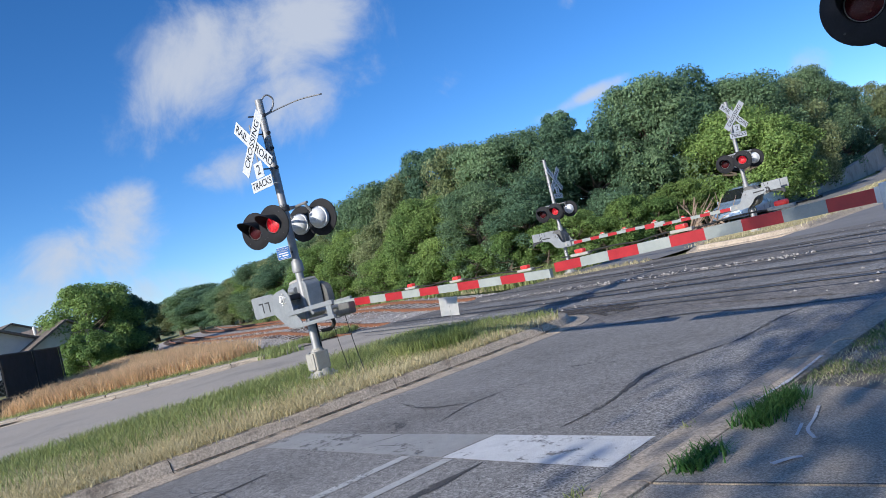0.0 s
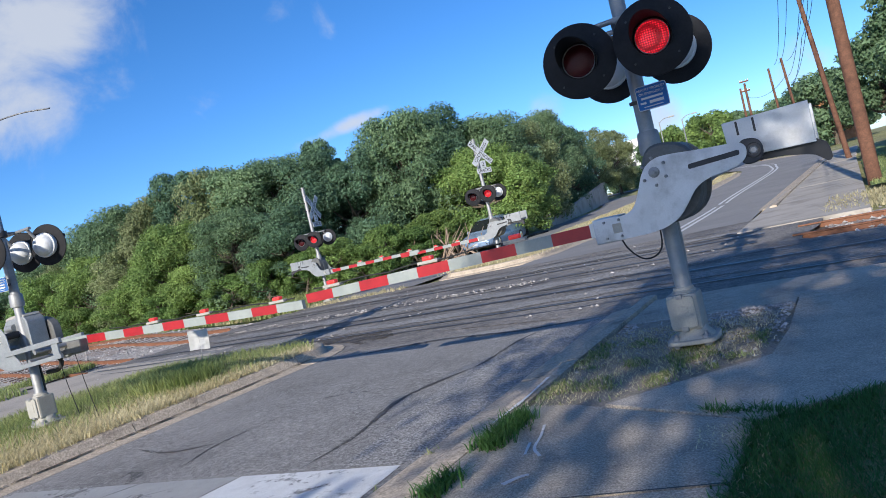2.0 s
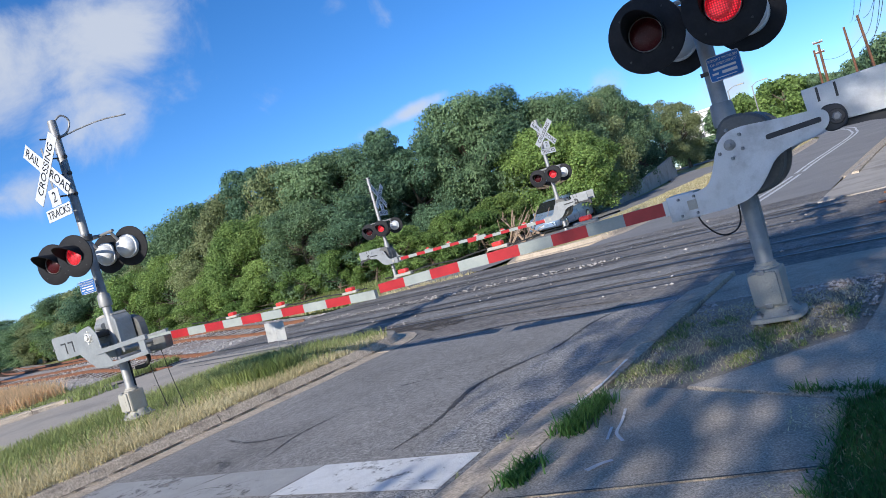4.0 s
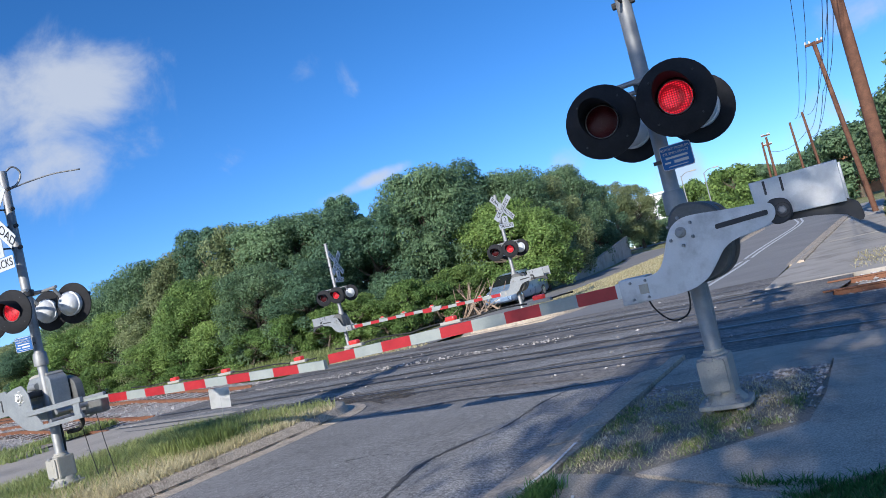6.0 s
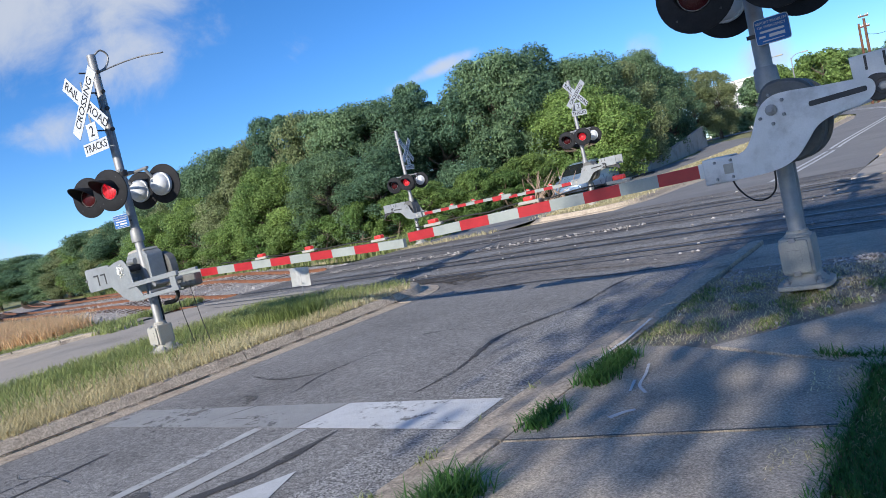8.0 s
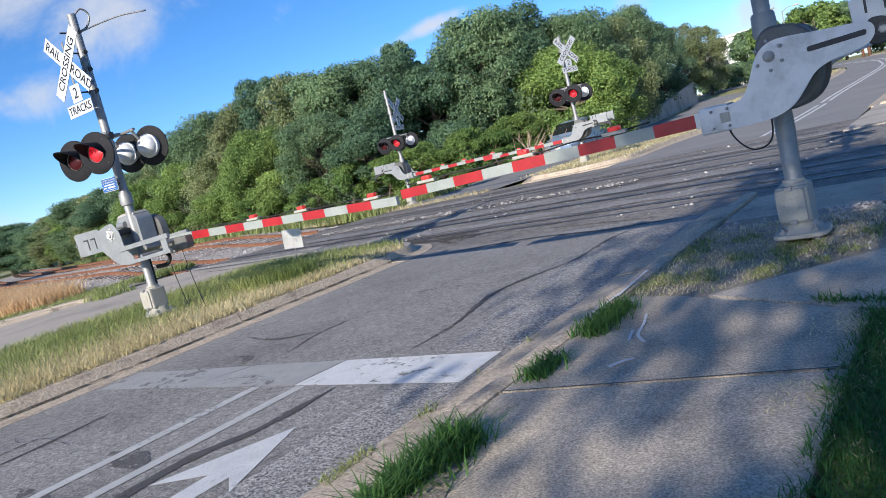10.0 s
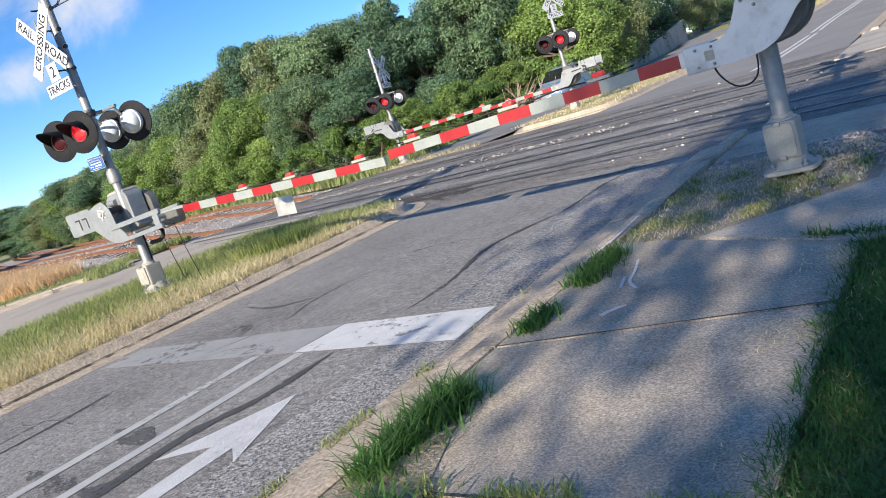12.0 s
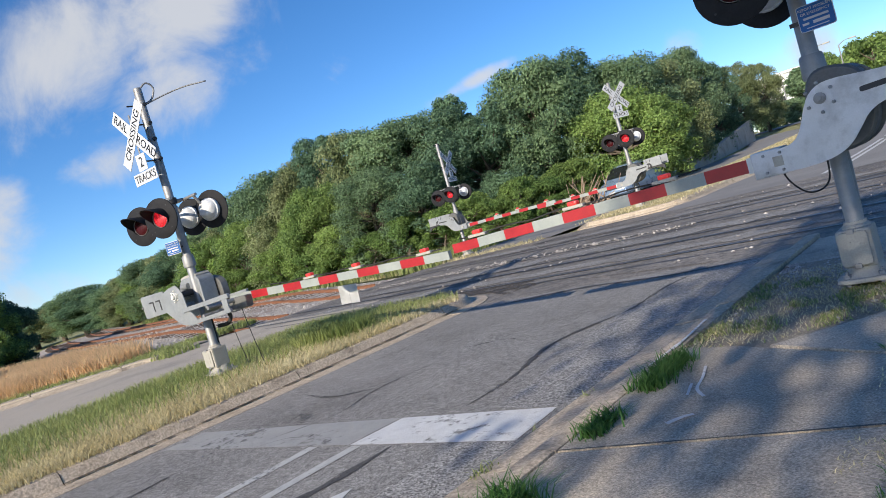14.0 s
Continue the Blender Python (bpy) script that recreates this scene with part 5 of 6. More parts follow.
    # emergency notice
    if note:
        m = Matrix()
        notice = part("notice", plate(trimmed([(-0.117, -0.09), (0.117, -0.09), (0.117, 0.09), (-0.117, 0.09)], 0.02), 0.005, m), SIGN_BLUE, sig, "blue emergency notice plate")
        part("lettering", text_mesh("REPORT PROBLEM", 0.027, m @ Matrix.Translation((0, -0.003, 0.062))), SIGN_WHITE, notice)
        part("lettering", text_mesh("OR EMERGENCY", 0.027, m @ Matrix.Translation((0, -0.003, 0.03))), SIGN_WHITE, notice)
        part("border", plate(trimmed([(-0.123, -0.096), (0.123, -0.096), (0.123, 0.096), (-0.123, 0.096)], 0.024), 0.003, Matrix.Translation((0, 0.0055, 0))), SIGN_WHITE, notice)
        for x, z, w, h in ((0, -0.004, 0.17, 0.016), (-0.075, -0.04, 0.045, 0.015), (0.03, -0.04, 0.11, 0.022), (0, -0.072, 0.15, 0.006)):
            part("text_bar", boxed((x - w / 2, -0.006, z - h / 2), (x + w / 2, -0.001, z + h / 2)), SIGN_WHITE, notice)
        part("notice_bracket", boxed((-0.07, -0.079, 2.0), (0.07, -0.06, 2.03), 0.004), DARK_METAL, sig)
    # crossbuck
    if crossbuck:
        z = 3.86
        for zz in (z + 0.30, z + 0.02, z - 0.22, z - 0.52):
            part("bracket", rods([((0, 0, zz), (0, -0.24, zz), 0.012), ((-0.09, 0, zz), (0.09, 0, zz), 0.03)], 8), DARK_METAL, sig)
        cross = part("crossbuck", boxed((-0.02, -0.242, z - 0.3), (0.02, -0.236, z + 0.3)), GALV, sig, "white crossbuck sign with black letters")
        blade_sign(1.08, 0.2, 45, -0.254, z, cross, (("RAIL", -0.33), ("ROAD", 0.33)))
        blade_sign(1.08, 0.2, -45, -0.264, z, cross, (("CROSSING", 0.0),))
        sign = part("track_sign", boxed((-0.12, -0.254, z - 0.52), (0.12, -0.246, z - 0.28), 0.002), SIGN_WHITE, sig, "white plate reading 2 TRACKS")
        part("lettering", text_mesh("2", 0.21, Matrix.Translation((0, -0.256, z - 0.40))), SIGN_BLACK, sign)
        part("lower_plate", boxed((-0.30, -0.254, z - 0.70), (0.30, -0.246, z - 0.53), 0.002), SIGN_WHITE, sign)
        part("lettering", text_mesh("TRACKS", 0.15, Matrix.Translation((0, -0.256, z - 0.615))), SIGN_BLACK, sign)
    if hook:
        part("top_bracket", tube(spline([(0.0, 0, tall - 0.05), (0.05, 0.12, tall + 0.06), (0.06, 0.22, tall - 0.02), (0.03, 0.16, tall - 0.18), (0, 0, tall - 0.26)], 6), 0.014, 8), GALV, sig)
        part("side_rod", tube(spline([(0, 0.05, tall - 0.25), (0.1, 0.3, tall - 0.16), (0.3, 0.55, tall - 0.1), (0.55, 0.8, tall - 0.1)], 6), 0.011, 8), GALV, sig)
    (median_mechanism if median else side_mechanism)(sig, s, steel)
    # the arm: alternating sheeting, a part for each stripe
    yc = -0.17 + back
    arm = part("gate_arm", boxed((min(s * 0.42, s * root), yc - 0.03, 1.125 + arm_z), (max(s * 0.42, s * root), yc + 0.03, 1.245 + arm_z), 0.004), ARM_TIP_WHITE if s < 0 else ARM_GREY, sig, "pale root of the striped gate arm")
    h0, h1, total = 0.105, 0.095, len(arm_segs)
    for i, red in enumerate(arm_segs):
        a, b = root + i * seg_len, root + (i + 1) * seg_len
        z_a, z_b = 1.185 + arm_z + arm_dz * i / total, 1.185 + arm_z + arm_dz * (i + 1) / total
        k_a, k_b = h0 + (h1 - h0) * i / total, h0 + (h1 - h0) * (i + 1) / total
        pts = [(s * a, z_a - k_a / 2), (s * b, z_b - k_b / 2), (s * b, z_b + k_b / 2), (s * a, z_a + k_a / 2)]
        part("stripe", plate(pts[::s], 0.05, Matrix.Translation((0, yc - 0.025, 0))), ARM_RED if red else ARM_GREY, arm, "red stripe" if red else "grey-white stripe")
    end = root + total * seg_len
    for u in (end - 0.35, end - 1.5, end - 2.4):
        zz = 1.185 + arm_z + arm_dz * (u - root) / (total * seg_len) + 0.06
        lamp = part("arm_lamp", boxed((s * u - 0.11, yc - 0.035, zz), (s * u + 0.11, yc + 0.035, zz + 0.03), 0.008), GREY_BOX, arm)
        part("lens", boxed((s * u - 0.05, yc - 0.035, zz + 0.028), (s * u + 0.05, yc + 0.035, zz + 0.07), 0.015), LENS_ROUND, lamp, "small red marker lens")
    if cable:
        pts = [(s * (root + (end - root) * t), yc + 0.01, 1.25 + arm_z + arm_dz * t + 0.022 * abs(math.sin(t * 14))) for t in np.linspace(0.12, 0.97, 26)]
        part("arm_cable", tube(pts, 0.008, 6), RUBBER, arm)
    # cables and conduit at the mast
    if not median:
        part("loop_cable", tube(spline([(s * 0.36, -0.2, 1.10), (s * 0.30, -0.24, 0.92), (s * 0.18, -0.22, 0.80), (s * 0.06, -0.14, 0.86), (s * 0.05, -0.08, 1.16)], 8), 0.007, 6), RUBBER, sig)
    part("conduit", tube(spline([(-s * 0.02, 0.08, 0.38), (-s * 0.025, 0.085, 0.6), (-s * 0.035, 0.09, 0.85), (-s * 0.04, 0.05, 1.16)], 6), 0.03, 10), GALV if s < 0 else RUBBER, sig)
    for o in sig.children:
        if not median and o.name.split(".")[0] in ("gate_mechanism", "arm_plate", "rear_plate", "rear_weight", "weight_clamp", "counterweight", "arm_bracket", "mast_collar") or o.name.split(".")[0] == "gate_arm":
            o.location.z = -0.10
        if o.name.split(".")[0] in ("crossbuck", "track_sign"):
            o.location, o.rotation_euler = (0, cb_dy, cb_dz), (0, 0, radians(cb_turn))
        if o.name.split(".")[0] == "notice":
            o.location, o.rotation_euler = (note[0], note[1], 2.03), (0, 0, radians(note[2]))
    return sig


RIGHT_SEGS = [1, 0, 1, 0, 1, 0, 1, 0, 1]
LEFT_SEGS = [1, 0, 1, 0, 1, 0, 1, 0, 1, 0]
crossing_signal((-1.40, 6.42, 0.10), -1, RIGHT_SEGS, 0.342, 0.58, 1, "galvanised railway crossing signal with lowered gate, beside the pavement", arm_dz=-0.06, lamp_z=2.41, arm_z=0.015, cb_dz=0.32, tall=4.7)
crossing_signal((-10.02, 6.25, 0.14), 1, LEFT_SEGS, 0.372, 0.95, 1, "galvanised railway crossing signal with lowered gate, on the grass median", arm_dz=-0.13, hook=True, lamp_z=2.45, arm_z=-0.02, turn=18.0, steel=MEDIAN_STEEL, back=0.42, median=True, cb_turn=2.0, cb_dy=-0.02, cb_dz=-0.13, note=(-0.04, -0.16, 25.0))
crossing_signal((-10.9, 23.2, -0.1), -1, RIGHT_SEGS, 0.355, 0.58, 1, "distant railway crossing signal with lowered gate, on the far median", arm_dz=0.0, lamp_z=2.5, turn=12.0, steel=MEDIAN_STEEL, cb_turn=62.0, cb_dz=0.05, note=None)
crossing_signal((-16.9, 21.2, 0.0), 1, LEFT_SEGS, 0.363, 0.6, 1, "distant railway crossing signal with lowered gate, below the trees", arm_dz=0.0, lamp_z=2.3, tall=4.2, turn=15.0, steel=MEDIAN_STEEL, cb_turn=100.0, cb_dz=-0.42, note=None)


# ---- trees ----
def leaf_mesh(name, centres, size, rng, ways=None):
    """Many small pointed leaf sprays as one mesh."""
    n = len(centres)
    face = (rng.normal(size=(n, 3)) if ways is None else ways * 0.9 + rng.normal(size=(n, 3)) * 0.5) + np.array([0, 0, 0.25])
    u = np.cross(face, rng.normal(size=(n, 3)))
    u /= np.linalg.norm(u, axis=1)[:, None]
    v = np.cross(u, face)
    v /= np.linalg.norm(v, axis=1)[:, None]
    s = size * rng.uniform(0.6, 1.35, n)[:, None]
    bend = rng.uniform(-0.35, 0.35, n)[:, None]
    tris = np.stack([centres + u * s, centres - u * s * (0.5 - bend) + v * s * 0.62, centres - u * s * (0.5 + bend) - v * s * 0.62], 1).reshape(-1, 3)
    me = bpy.data.meshes.new(name)
    me.vertices.add(3 * n), me.loops.add(3 * n), me.polygons.add(n)
    me.vertices.foreach_set("co", tris.ravel().astype(np.float32))
    me.loops.foreach_set("vertex_index", np.arange(3 * n, dtype=np.int32))
    me.polygons.foreach_set("loop_start", np.arange(0, 3 * n, 3, dtype=np.int32))
    me.update(calc_edges=True)
    me.validate()
    return me


def crown_points(rng, tall, wide, low, n, lobes, hollow=0.55):
    """Leaf places on many overlapping lumps inside an uneven egg; and the lumps."""
    lumps = []
    for k in range(lobes):
        a, t = rng.uniform(0, 2 * np.pi), rng.uniform(0, 1)
        z = low + (tall - low) * (0.08 + 0.86 * t)
        girth = wide / 2 * np.sqrt(max(1 - ((t - 0.38) / 0.68) ** 2, 0.05))
        r = girth * rng.uniform(0.45, 0.85)
        size = wide * rng.uniform(0.07, 0.17)
        lumps.append((r * np.cos(a), r * np.sin(a), min(z, tall - size * 0.7), size))
    lumps = np.array(lumps)
    pick = rng.choice(lobes, n, p=lumps[:, 3] ** 2 / (lumps[:, 3] ** 2).sum())
    way = rng.normal(size=(n, 3))
    way /= np.linalg.norm(way, axis=1)[:, None]
    way[:, 2] = np.abs(way[:, 2]) * np.where(rng.uniform(size=n) < 0.72, 1, -1)
    far = lumps[pick, 3] * rng.uniform(hollow, 1.1, n)
    pts = lumps[pick, :3] + way * far[:, None] * np.array([1, 1, 0.8])
    keep = pts[:, 2] > 0.05
    return pts[keep], lumps, way[keep]


def tree_thing(name, seed, tall, wide, low, leaves, size, mat, label, lobes=34, group="trees along the tracks", hollow=0.55):
    rng = np.random.default_rng(seed)
    leaves, size, lobes = int(leaves * 2.5), size * 0.68, int(lobes * 1.7)
    pts, lumps, ways = crown_points(rng, tall, wide, low, leaves, lobes, hollow)
    tree = tagged(empty(name), label, "tree" if name == "tree" else "shrub", group=group)
    crown = part("crown", leaf_mesh("crown", pts, size, rng, ways), mat, tree)
    bm = bmesh.new()
    r0 = 0.035 * tall
    trunk = [Vector((0, 0, -0.3)), Vector((rng.uniform(-0.1, 0.1), rng.uniform(-0.1, 0.1), tall * 0.22)), Vector((rng.uniform(-0.3, 0.3), rng.uniform(-0.3, 0.3), tall * 0.5)), Vector((rng.uniform(-0.3, 0.3), 0, tall * 0.78))]
    for a, b, ra, rb in zip(trunk, trunk[1:], (r0, r0 * 0.75, r0 * 0.45), (r0 * 0.75, r0 * 0.45, r0 * 0.15)):
        rod(bm, a, b, ra, rb, 9)
    part("trunk", smooth(bm), BARK, tree)
    bm = bmesh.new()
    for k in range(0, lobes, 2):
        x, y, z, s = lumps[k]
        t = min(max((z - s) / tall * 0.8, 0.18), 0.7)
        foot = trunk[1].lerp(trunk[3], (t - 0.18) / 0.6)
        mid = foot.lerp(Vector((x, y, z)), 0.5) + Vector((0, 0, -0.06 * tall * 0.5))
        rod(bm, foot, mid, r0 * 0.34, r0 * 0.22, 6), rod(bm, mid, (x, y, z), r0 * 0.22, r0 * 0.06, 6)
    part("branching", smooth(bm), BARK, tree)
    return tree


def ring(ax, ay, d):
    k = d / math.hypot(ax, ay)
    return ax * k - 0.1, ay * k + 0.35


KINDS = [
    tree_thing("tree", 1, 8.6, 7.6, 0.3, 18000, 0.130, OAK, "dense dark green oak with a lumpy crown", 46),
    tree_thing("tree", 2, 8.2, 6.8, 0.4, 16200, 0.130, OAK_DEEP, "dense deep green oak with dark hollows", 40),
    tree_thing("tree", 3, 7.4, 6.4, 0.2, 15000, 0.126, OLIVE, "olive green tree leafy down to the ground", 38),
    tree_thing("tree", 4, 6.6, 6.0, 0.1, 15000, 0.122, ELM, "bright green leafy tree", 36),
    tree_thing("shrub", 5, 2.6, 3.4, 0.0, 5400, 0.097, BRUSH, "fresh green shrub at the foot of the trees", 18),
    tree_thing("shrub", 6, 3.8, 4.4, 0.0, 7800, 0.105, ELM, "yellow-green shrub below the trees", 22),
    tree_thing("tree", 7, 9.0, 4.2, 0.6, 12000, 0.130, OAK_DEEP, "narrow dark green tree rising over the others", 34),
]
# direction from the pavement, distance, height, kind, width
ROW = [
    (-0.958, 0.285, 118, 5.0, 1, 1.5), (-0.948, 0.315, 114, 5.4, 0, 1.5), (-0.938, 0.345, 110, 5.6, 1, 1.5), (-0.928, 0.372, 106, 5.8, 2, 1.5), (-0.918, 0.395, 100, 5.8, 0, 1.4), (-0.911, 0.412, 97, 5.4, 1, 1.4), (-0.898, 0.44, 88, 5.6, 0, 1.3), (-0.887, 0.462, 80, 5.6, 3, 1.2), (-0.871, 0.49, 73, 6.0, 2, 1.1),
    (-0.905, 0.43, 92, 5.2, 1, 1.3), (-0.893, 0.45, 84, 6.0, 2, 1.3), (-0.880, 0.475, 76, 6.3, 0, 1.1), (-0.862, 0.505, 70, 6.6, 1, 1.1), (-0.846, 0.534, 64, 7.1, 0, 1.0),
    (-0.825, 0.565, 58, 7.5, 2, 1.0), (-0.805, 0.594, 54, 8.0, 0, 1.0), (-0.785, 0.62, 50, 8.3, 0, 1.0), (-0.760, 0.65, 47, 8.4, 2, 1.0), (-0.734, 0.679, 45, 8.7, 1, 1.0),
    (-0.710, 0.705, 43, 8.4, 2, 0.95), (-0.680, 0.733, 42, 8.3, 0, 1.0), (-0.650, 0.76, 42, 8.5, 0, 0.9), (-0.622, 0.782, 41, 7.6, 1, 1.0), (-0.603, 0.797, 43, 8.8, 6, 0.9),
    (-0.578, 0.815, 41, 6.8, 1, 1.0), (-0.548, 0.836, 42, 8.0, 1, 1.0), (-0.515, 0.857, 42, 8.6, 0, 1.05), (-0.480, 0.877, 44, 8.8, 1, 1.1), (-0.445, 0.896, 46, 8.2, 0, 1.0),
    (-0.410, 0.912, 46, 7.9, 0, 1.0), (-0.372, 0.928, 50, 8.2, 2, 1.0), (-0.350, 0.938, 60, 8.6, 0, 1.0), (-0.322, 0.946, 68, 8.6, 1, 1.0), (-0.292, 0.957, 78, 8.6, 2, 1.0), (-0.266, 0.965, 86, 7.6, 2, 0.9),
    (-0.845, 0.535, 56, 5.4, 3, 1.0), (-0.815, 0.58, 50, 5.8, 3, 0.9), (-0.79, 0.613, 46, 5.6, 2, 0.9), (-0.772, 0.635, 44, 4.8, 3, 0.9), (-0.685, 0.728, 40, 5.0, 2, 0.8), (-0.752, 0.659, 41, 5.4, 3, 0.95), (-0.705, 0.709, 38.5, 5.6, 0, 0.8), (-0.660, 0.751, 37.5, 5.2, 1, 0.8), (-0.425, 0.905, 41, 5.8, 3, 1.1), (-0.392, 0.920, 43, 5.4, 3, 1.0),
]
EXTRA = [(-0.83, 0.557, 49, 2.4, 4), (-0.80, 0.6, 44, 2.8, 5), (-0.772, 0.635, 41, 2.2, 4), (-0.742, 0.67, 39, 3.3, 5), (-0.72, 0.694, 37.5, 2.2, 4), (-0.685, 0.728, 36.5, 2.5, 4), (-0.648, 0.761, 36, 2.2, 4),
         (-0.615, 0.788, 36, 2.6, 5), (-0.585, 0.811, 36, 2.2, 4), (-0.555, 0.832, 36.5, 2.6, 4), (-0.525, 0.851, 37, 2.4, 4), (-0.872, 0.49, 60, 2.8, 4), (-0.50, 0.866, 39, 3.0, 5)]
TALL = [8.6, 8.2, 7.4, 6.6, 2.6, 3.8, 9.0]
rnd = random.Random(11)
for k, (ax, ay, d, tall, kind, *w) in enumerate(ROW + EXTRA):
    x, y = ring(ax, ay, d)
    s = rnd.uniform(0.88, 1.0) * tall / TALL[kind]
    src = KINDS[kind]
    m = Matrix.Translation((x, y, height(x, y) - 0.1)) @ pose(0, 0, 0, 0, 0, rnd.uniform(0, 360)) @ Matrix.Diagonal(((w[0] if w else 1.0) * 0.9, (w[0] if w else 1.0) * 0.9, s, 1))
    ob = copy_thing(src, Matrix())
    ob.matrix_basis = m
for ob in KINDS:
    for o in (*ob.children_recursive, ob):
        bpy.data.objects.remove(o)


def lone_tree(seed, at, tall, wide, low, leaves, size, mat, label, **more):
    t = tree_thing("tree", seed, tall, wide, low, leaves, size, mat, label, **more)
    t.matrix_basis = pose(at[0], at[1], at[2] - 0.1)
    return t


lone_tree(21, (-50.9, 15.1, -0.3), 6.0, 6.6, 0.2, 20000, 0.13, ELM, "rounded bright green tree beside the house", lobes=40, group="trees by the house")
lone_tree(22, (-52.9, 17.7, -0.3), 5.0, 5.0, 0.2, 11000, 0.14, OAK_DEEP, "dark green tree behind the brighter one", group="trees by the house")
lone_tree(23, (-46, 13.2, -0.4), 2.8, 3.6, 0.0, 6000, 0.12, BRUSH, "leafy green shrub by the fence", lobes=16, group="trees by the house")
lone_tree(24, (-86, 14, -0.3), 6.0, 7.0, 0.3, 6000, 0.25, OAK, "dark green tree behind the house", group="trees by the house")
lone_tree(31, (3.8, 33, 0.3), 6.8, 6.2, 1.4, 16000, 0.15, OAK, "dark green oak over the far lawn", group="trees on the lawn")
lone_tree(32, (1.9, 47, 0.6), 5.6, 5.4, 1.6, 10000, 0.17, OAK, "green oak over the far lawn", group="trees on the lawn")
lone_tree(33, (8.5, 30, 0.5), 8.5, 8.0, 1.0, 16000, 0.165, OAK_DEEP, "dense dark green oak over the lawn", group="trees on the lawn")
for k, (ax, d, tall, mat) in enumerate(((-0.215, 118, 7.4, OAK), (-0.192, 112, 7.6, ELM), (-0.165, 112, 7.4, OAK), (-0.143, 108, 7.8, ELM), (-0.118, 110, 7.2, OAK), (-0.095, 112, 6.6, OAK), (-0.072, 116, 6.0, OLIVE), (-0.05, 100, 6.8, OAK), (-0.03, 92, 7.0, OAK_DEEP), (-0.012, 80, 7.0, OAK))):
    x, y = ring(ax, 0.985, d)
    lone_tree(40 + k, (x, y, height(x, y)), tall, 8.5, 0.3, 4500, 0.33, mat, "distant green tree beyond the bend", lobes=26, group="distant trees")
for k, (ax, d) in enumerate(((-0.272, 97), (-0.256, 101), (-0.240, 98), (-0.226, 102))):
    x, y = ring(ax, 0.967, d)
    lone_tree(70 + k, (x, y, height(x, y)), 2.9, 5.2, 0.0, 2600, 0.2, OAK, "green shrub before the white building", lobes=16, group="distant trees")
# oaks behind the viewer, whose shade falls on road and pavement
lone_tree(61, (1.3, -8.6, 0.1), 9.0, 8.8, 4.8, 5400, 0.16, OAK, "broad oak on the lawn casting dappled shade", lobes=28, group="shade trees", hollow=0.3)
lone_tree(62, (2.5, -11.0, 0.1), 7.6, 8.6, 2.0, 6200, 0.18, OAK, "tall oak on the lawn casting shade", lobes=28, group="shade trees", hollow=0.3)

# fallen dead branches below the trees
dead = bmesh.new()
r = random.Random(8)
for k in range(70):
    a = Vector((-18.7 + r.gauss(0, 0.7), 32.9 + r.gauss(0, 0.6), 0.05))
    b = a + Vector((r.uniform(-1.4, 1.4), r.uniform(-0.8, 0.8), r.uniform(0.3, 1.7)))
    rod(dead, a, b, r.uniform(0.02, 0.07), 0.012, 6)
tagged(part("brushwood", smooth(dead), DEAD_WOOD), "heap of bare broken branches below the trees", "brushwood", kind="stuff")


# ---- utility poles, wires, street lamps ----
def utility_pole(foot, top, r, label, arms=()):
    foot, top = Vector(foot), Vector(top)
    pole = tagged(empty("utility_pole", Matrix.Translation(foot)), label, "utility pole", group="poles along the far road")
    part("pole", rods([((0, 0, -0.4), top - foot, r, r * 0.72)], 14), WOOD_POLE, pole)
    for z, half in arms:
        c = (top - foot) * (z / (top - foot).z)
        arm = part("crossarm", boxed((c.x - half, c.y - 0.06, z - 0.07), (c.x + half, c.y + 0.06, z + 0.07), 0.01), WOOD_POLE, pole)
        for dx in (-half * 0.9, -half * 0.45, half * 0.45, half * 0.9):
            part("insulator", lathe([(0.0, 0.0), (0.05, 0.0), (0.07, 0.04), (0.04, 0.09), (0.055, 0.13), (0, 0.17)], 10, Matrix.Translation((c.x + dx, c.y, z + 0.07))), ARM_TIP_WHITE, arm)
    return pole


utility_pole((0.35, 25.4, 0.1), (0.25, 25.4, 11.5), 0.20, "tall brown creosoted wooden utility pole on the grass", ((10.2, 1.0),))
utility_pole((-0.25, 45.5, 0.3), (-1.0, 45.5, 9.9), 0.15, "leaning brown wooden utility pole with crossarm", ((9.5, 0.45),))
utility_pole((-5.3, 82, 1.0), (-5.6, 82, 9.8), 0.14, "distant grey utility pole", ())
utility_pole((-3.6, 78, 1.0), (-4.1, 78, 10.0), 0.15, "distant brown utility pole", ())
utility_pole((-8.4, 86, 1.0), (-8.4, 86, 9.4), 0.16, "distant reddish utility pole with equipment", ((8.6, 0.45), (7.6, 0.4)))
part_pole = utility_pole((-8.95, 86, 1.0), (-8.9, 86, 9.0), 0.14, "distant reddish pole beside another", ())


def wire(a, b, sag, r=0.013):
    a, b = Vector(a), Vector(b)
    pts = [a.lerp(b, t) - Vector((0, 0, sag * 4 * t * (1 - t))) for t in np.linspace(0, 1, 14)]
    tagged(part("overhead_wire", tube(pts, r, 5), WIRE), "thin black overhead wire between poles", "wire", group="overhead wires")


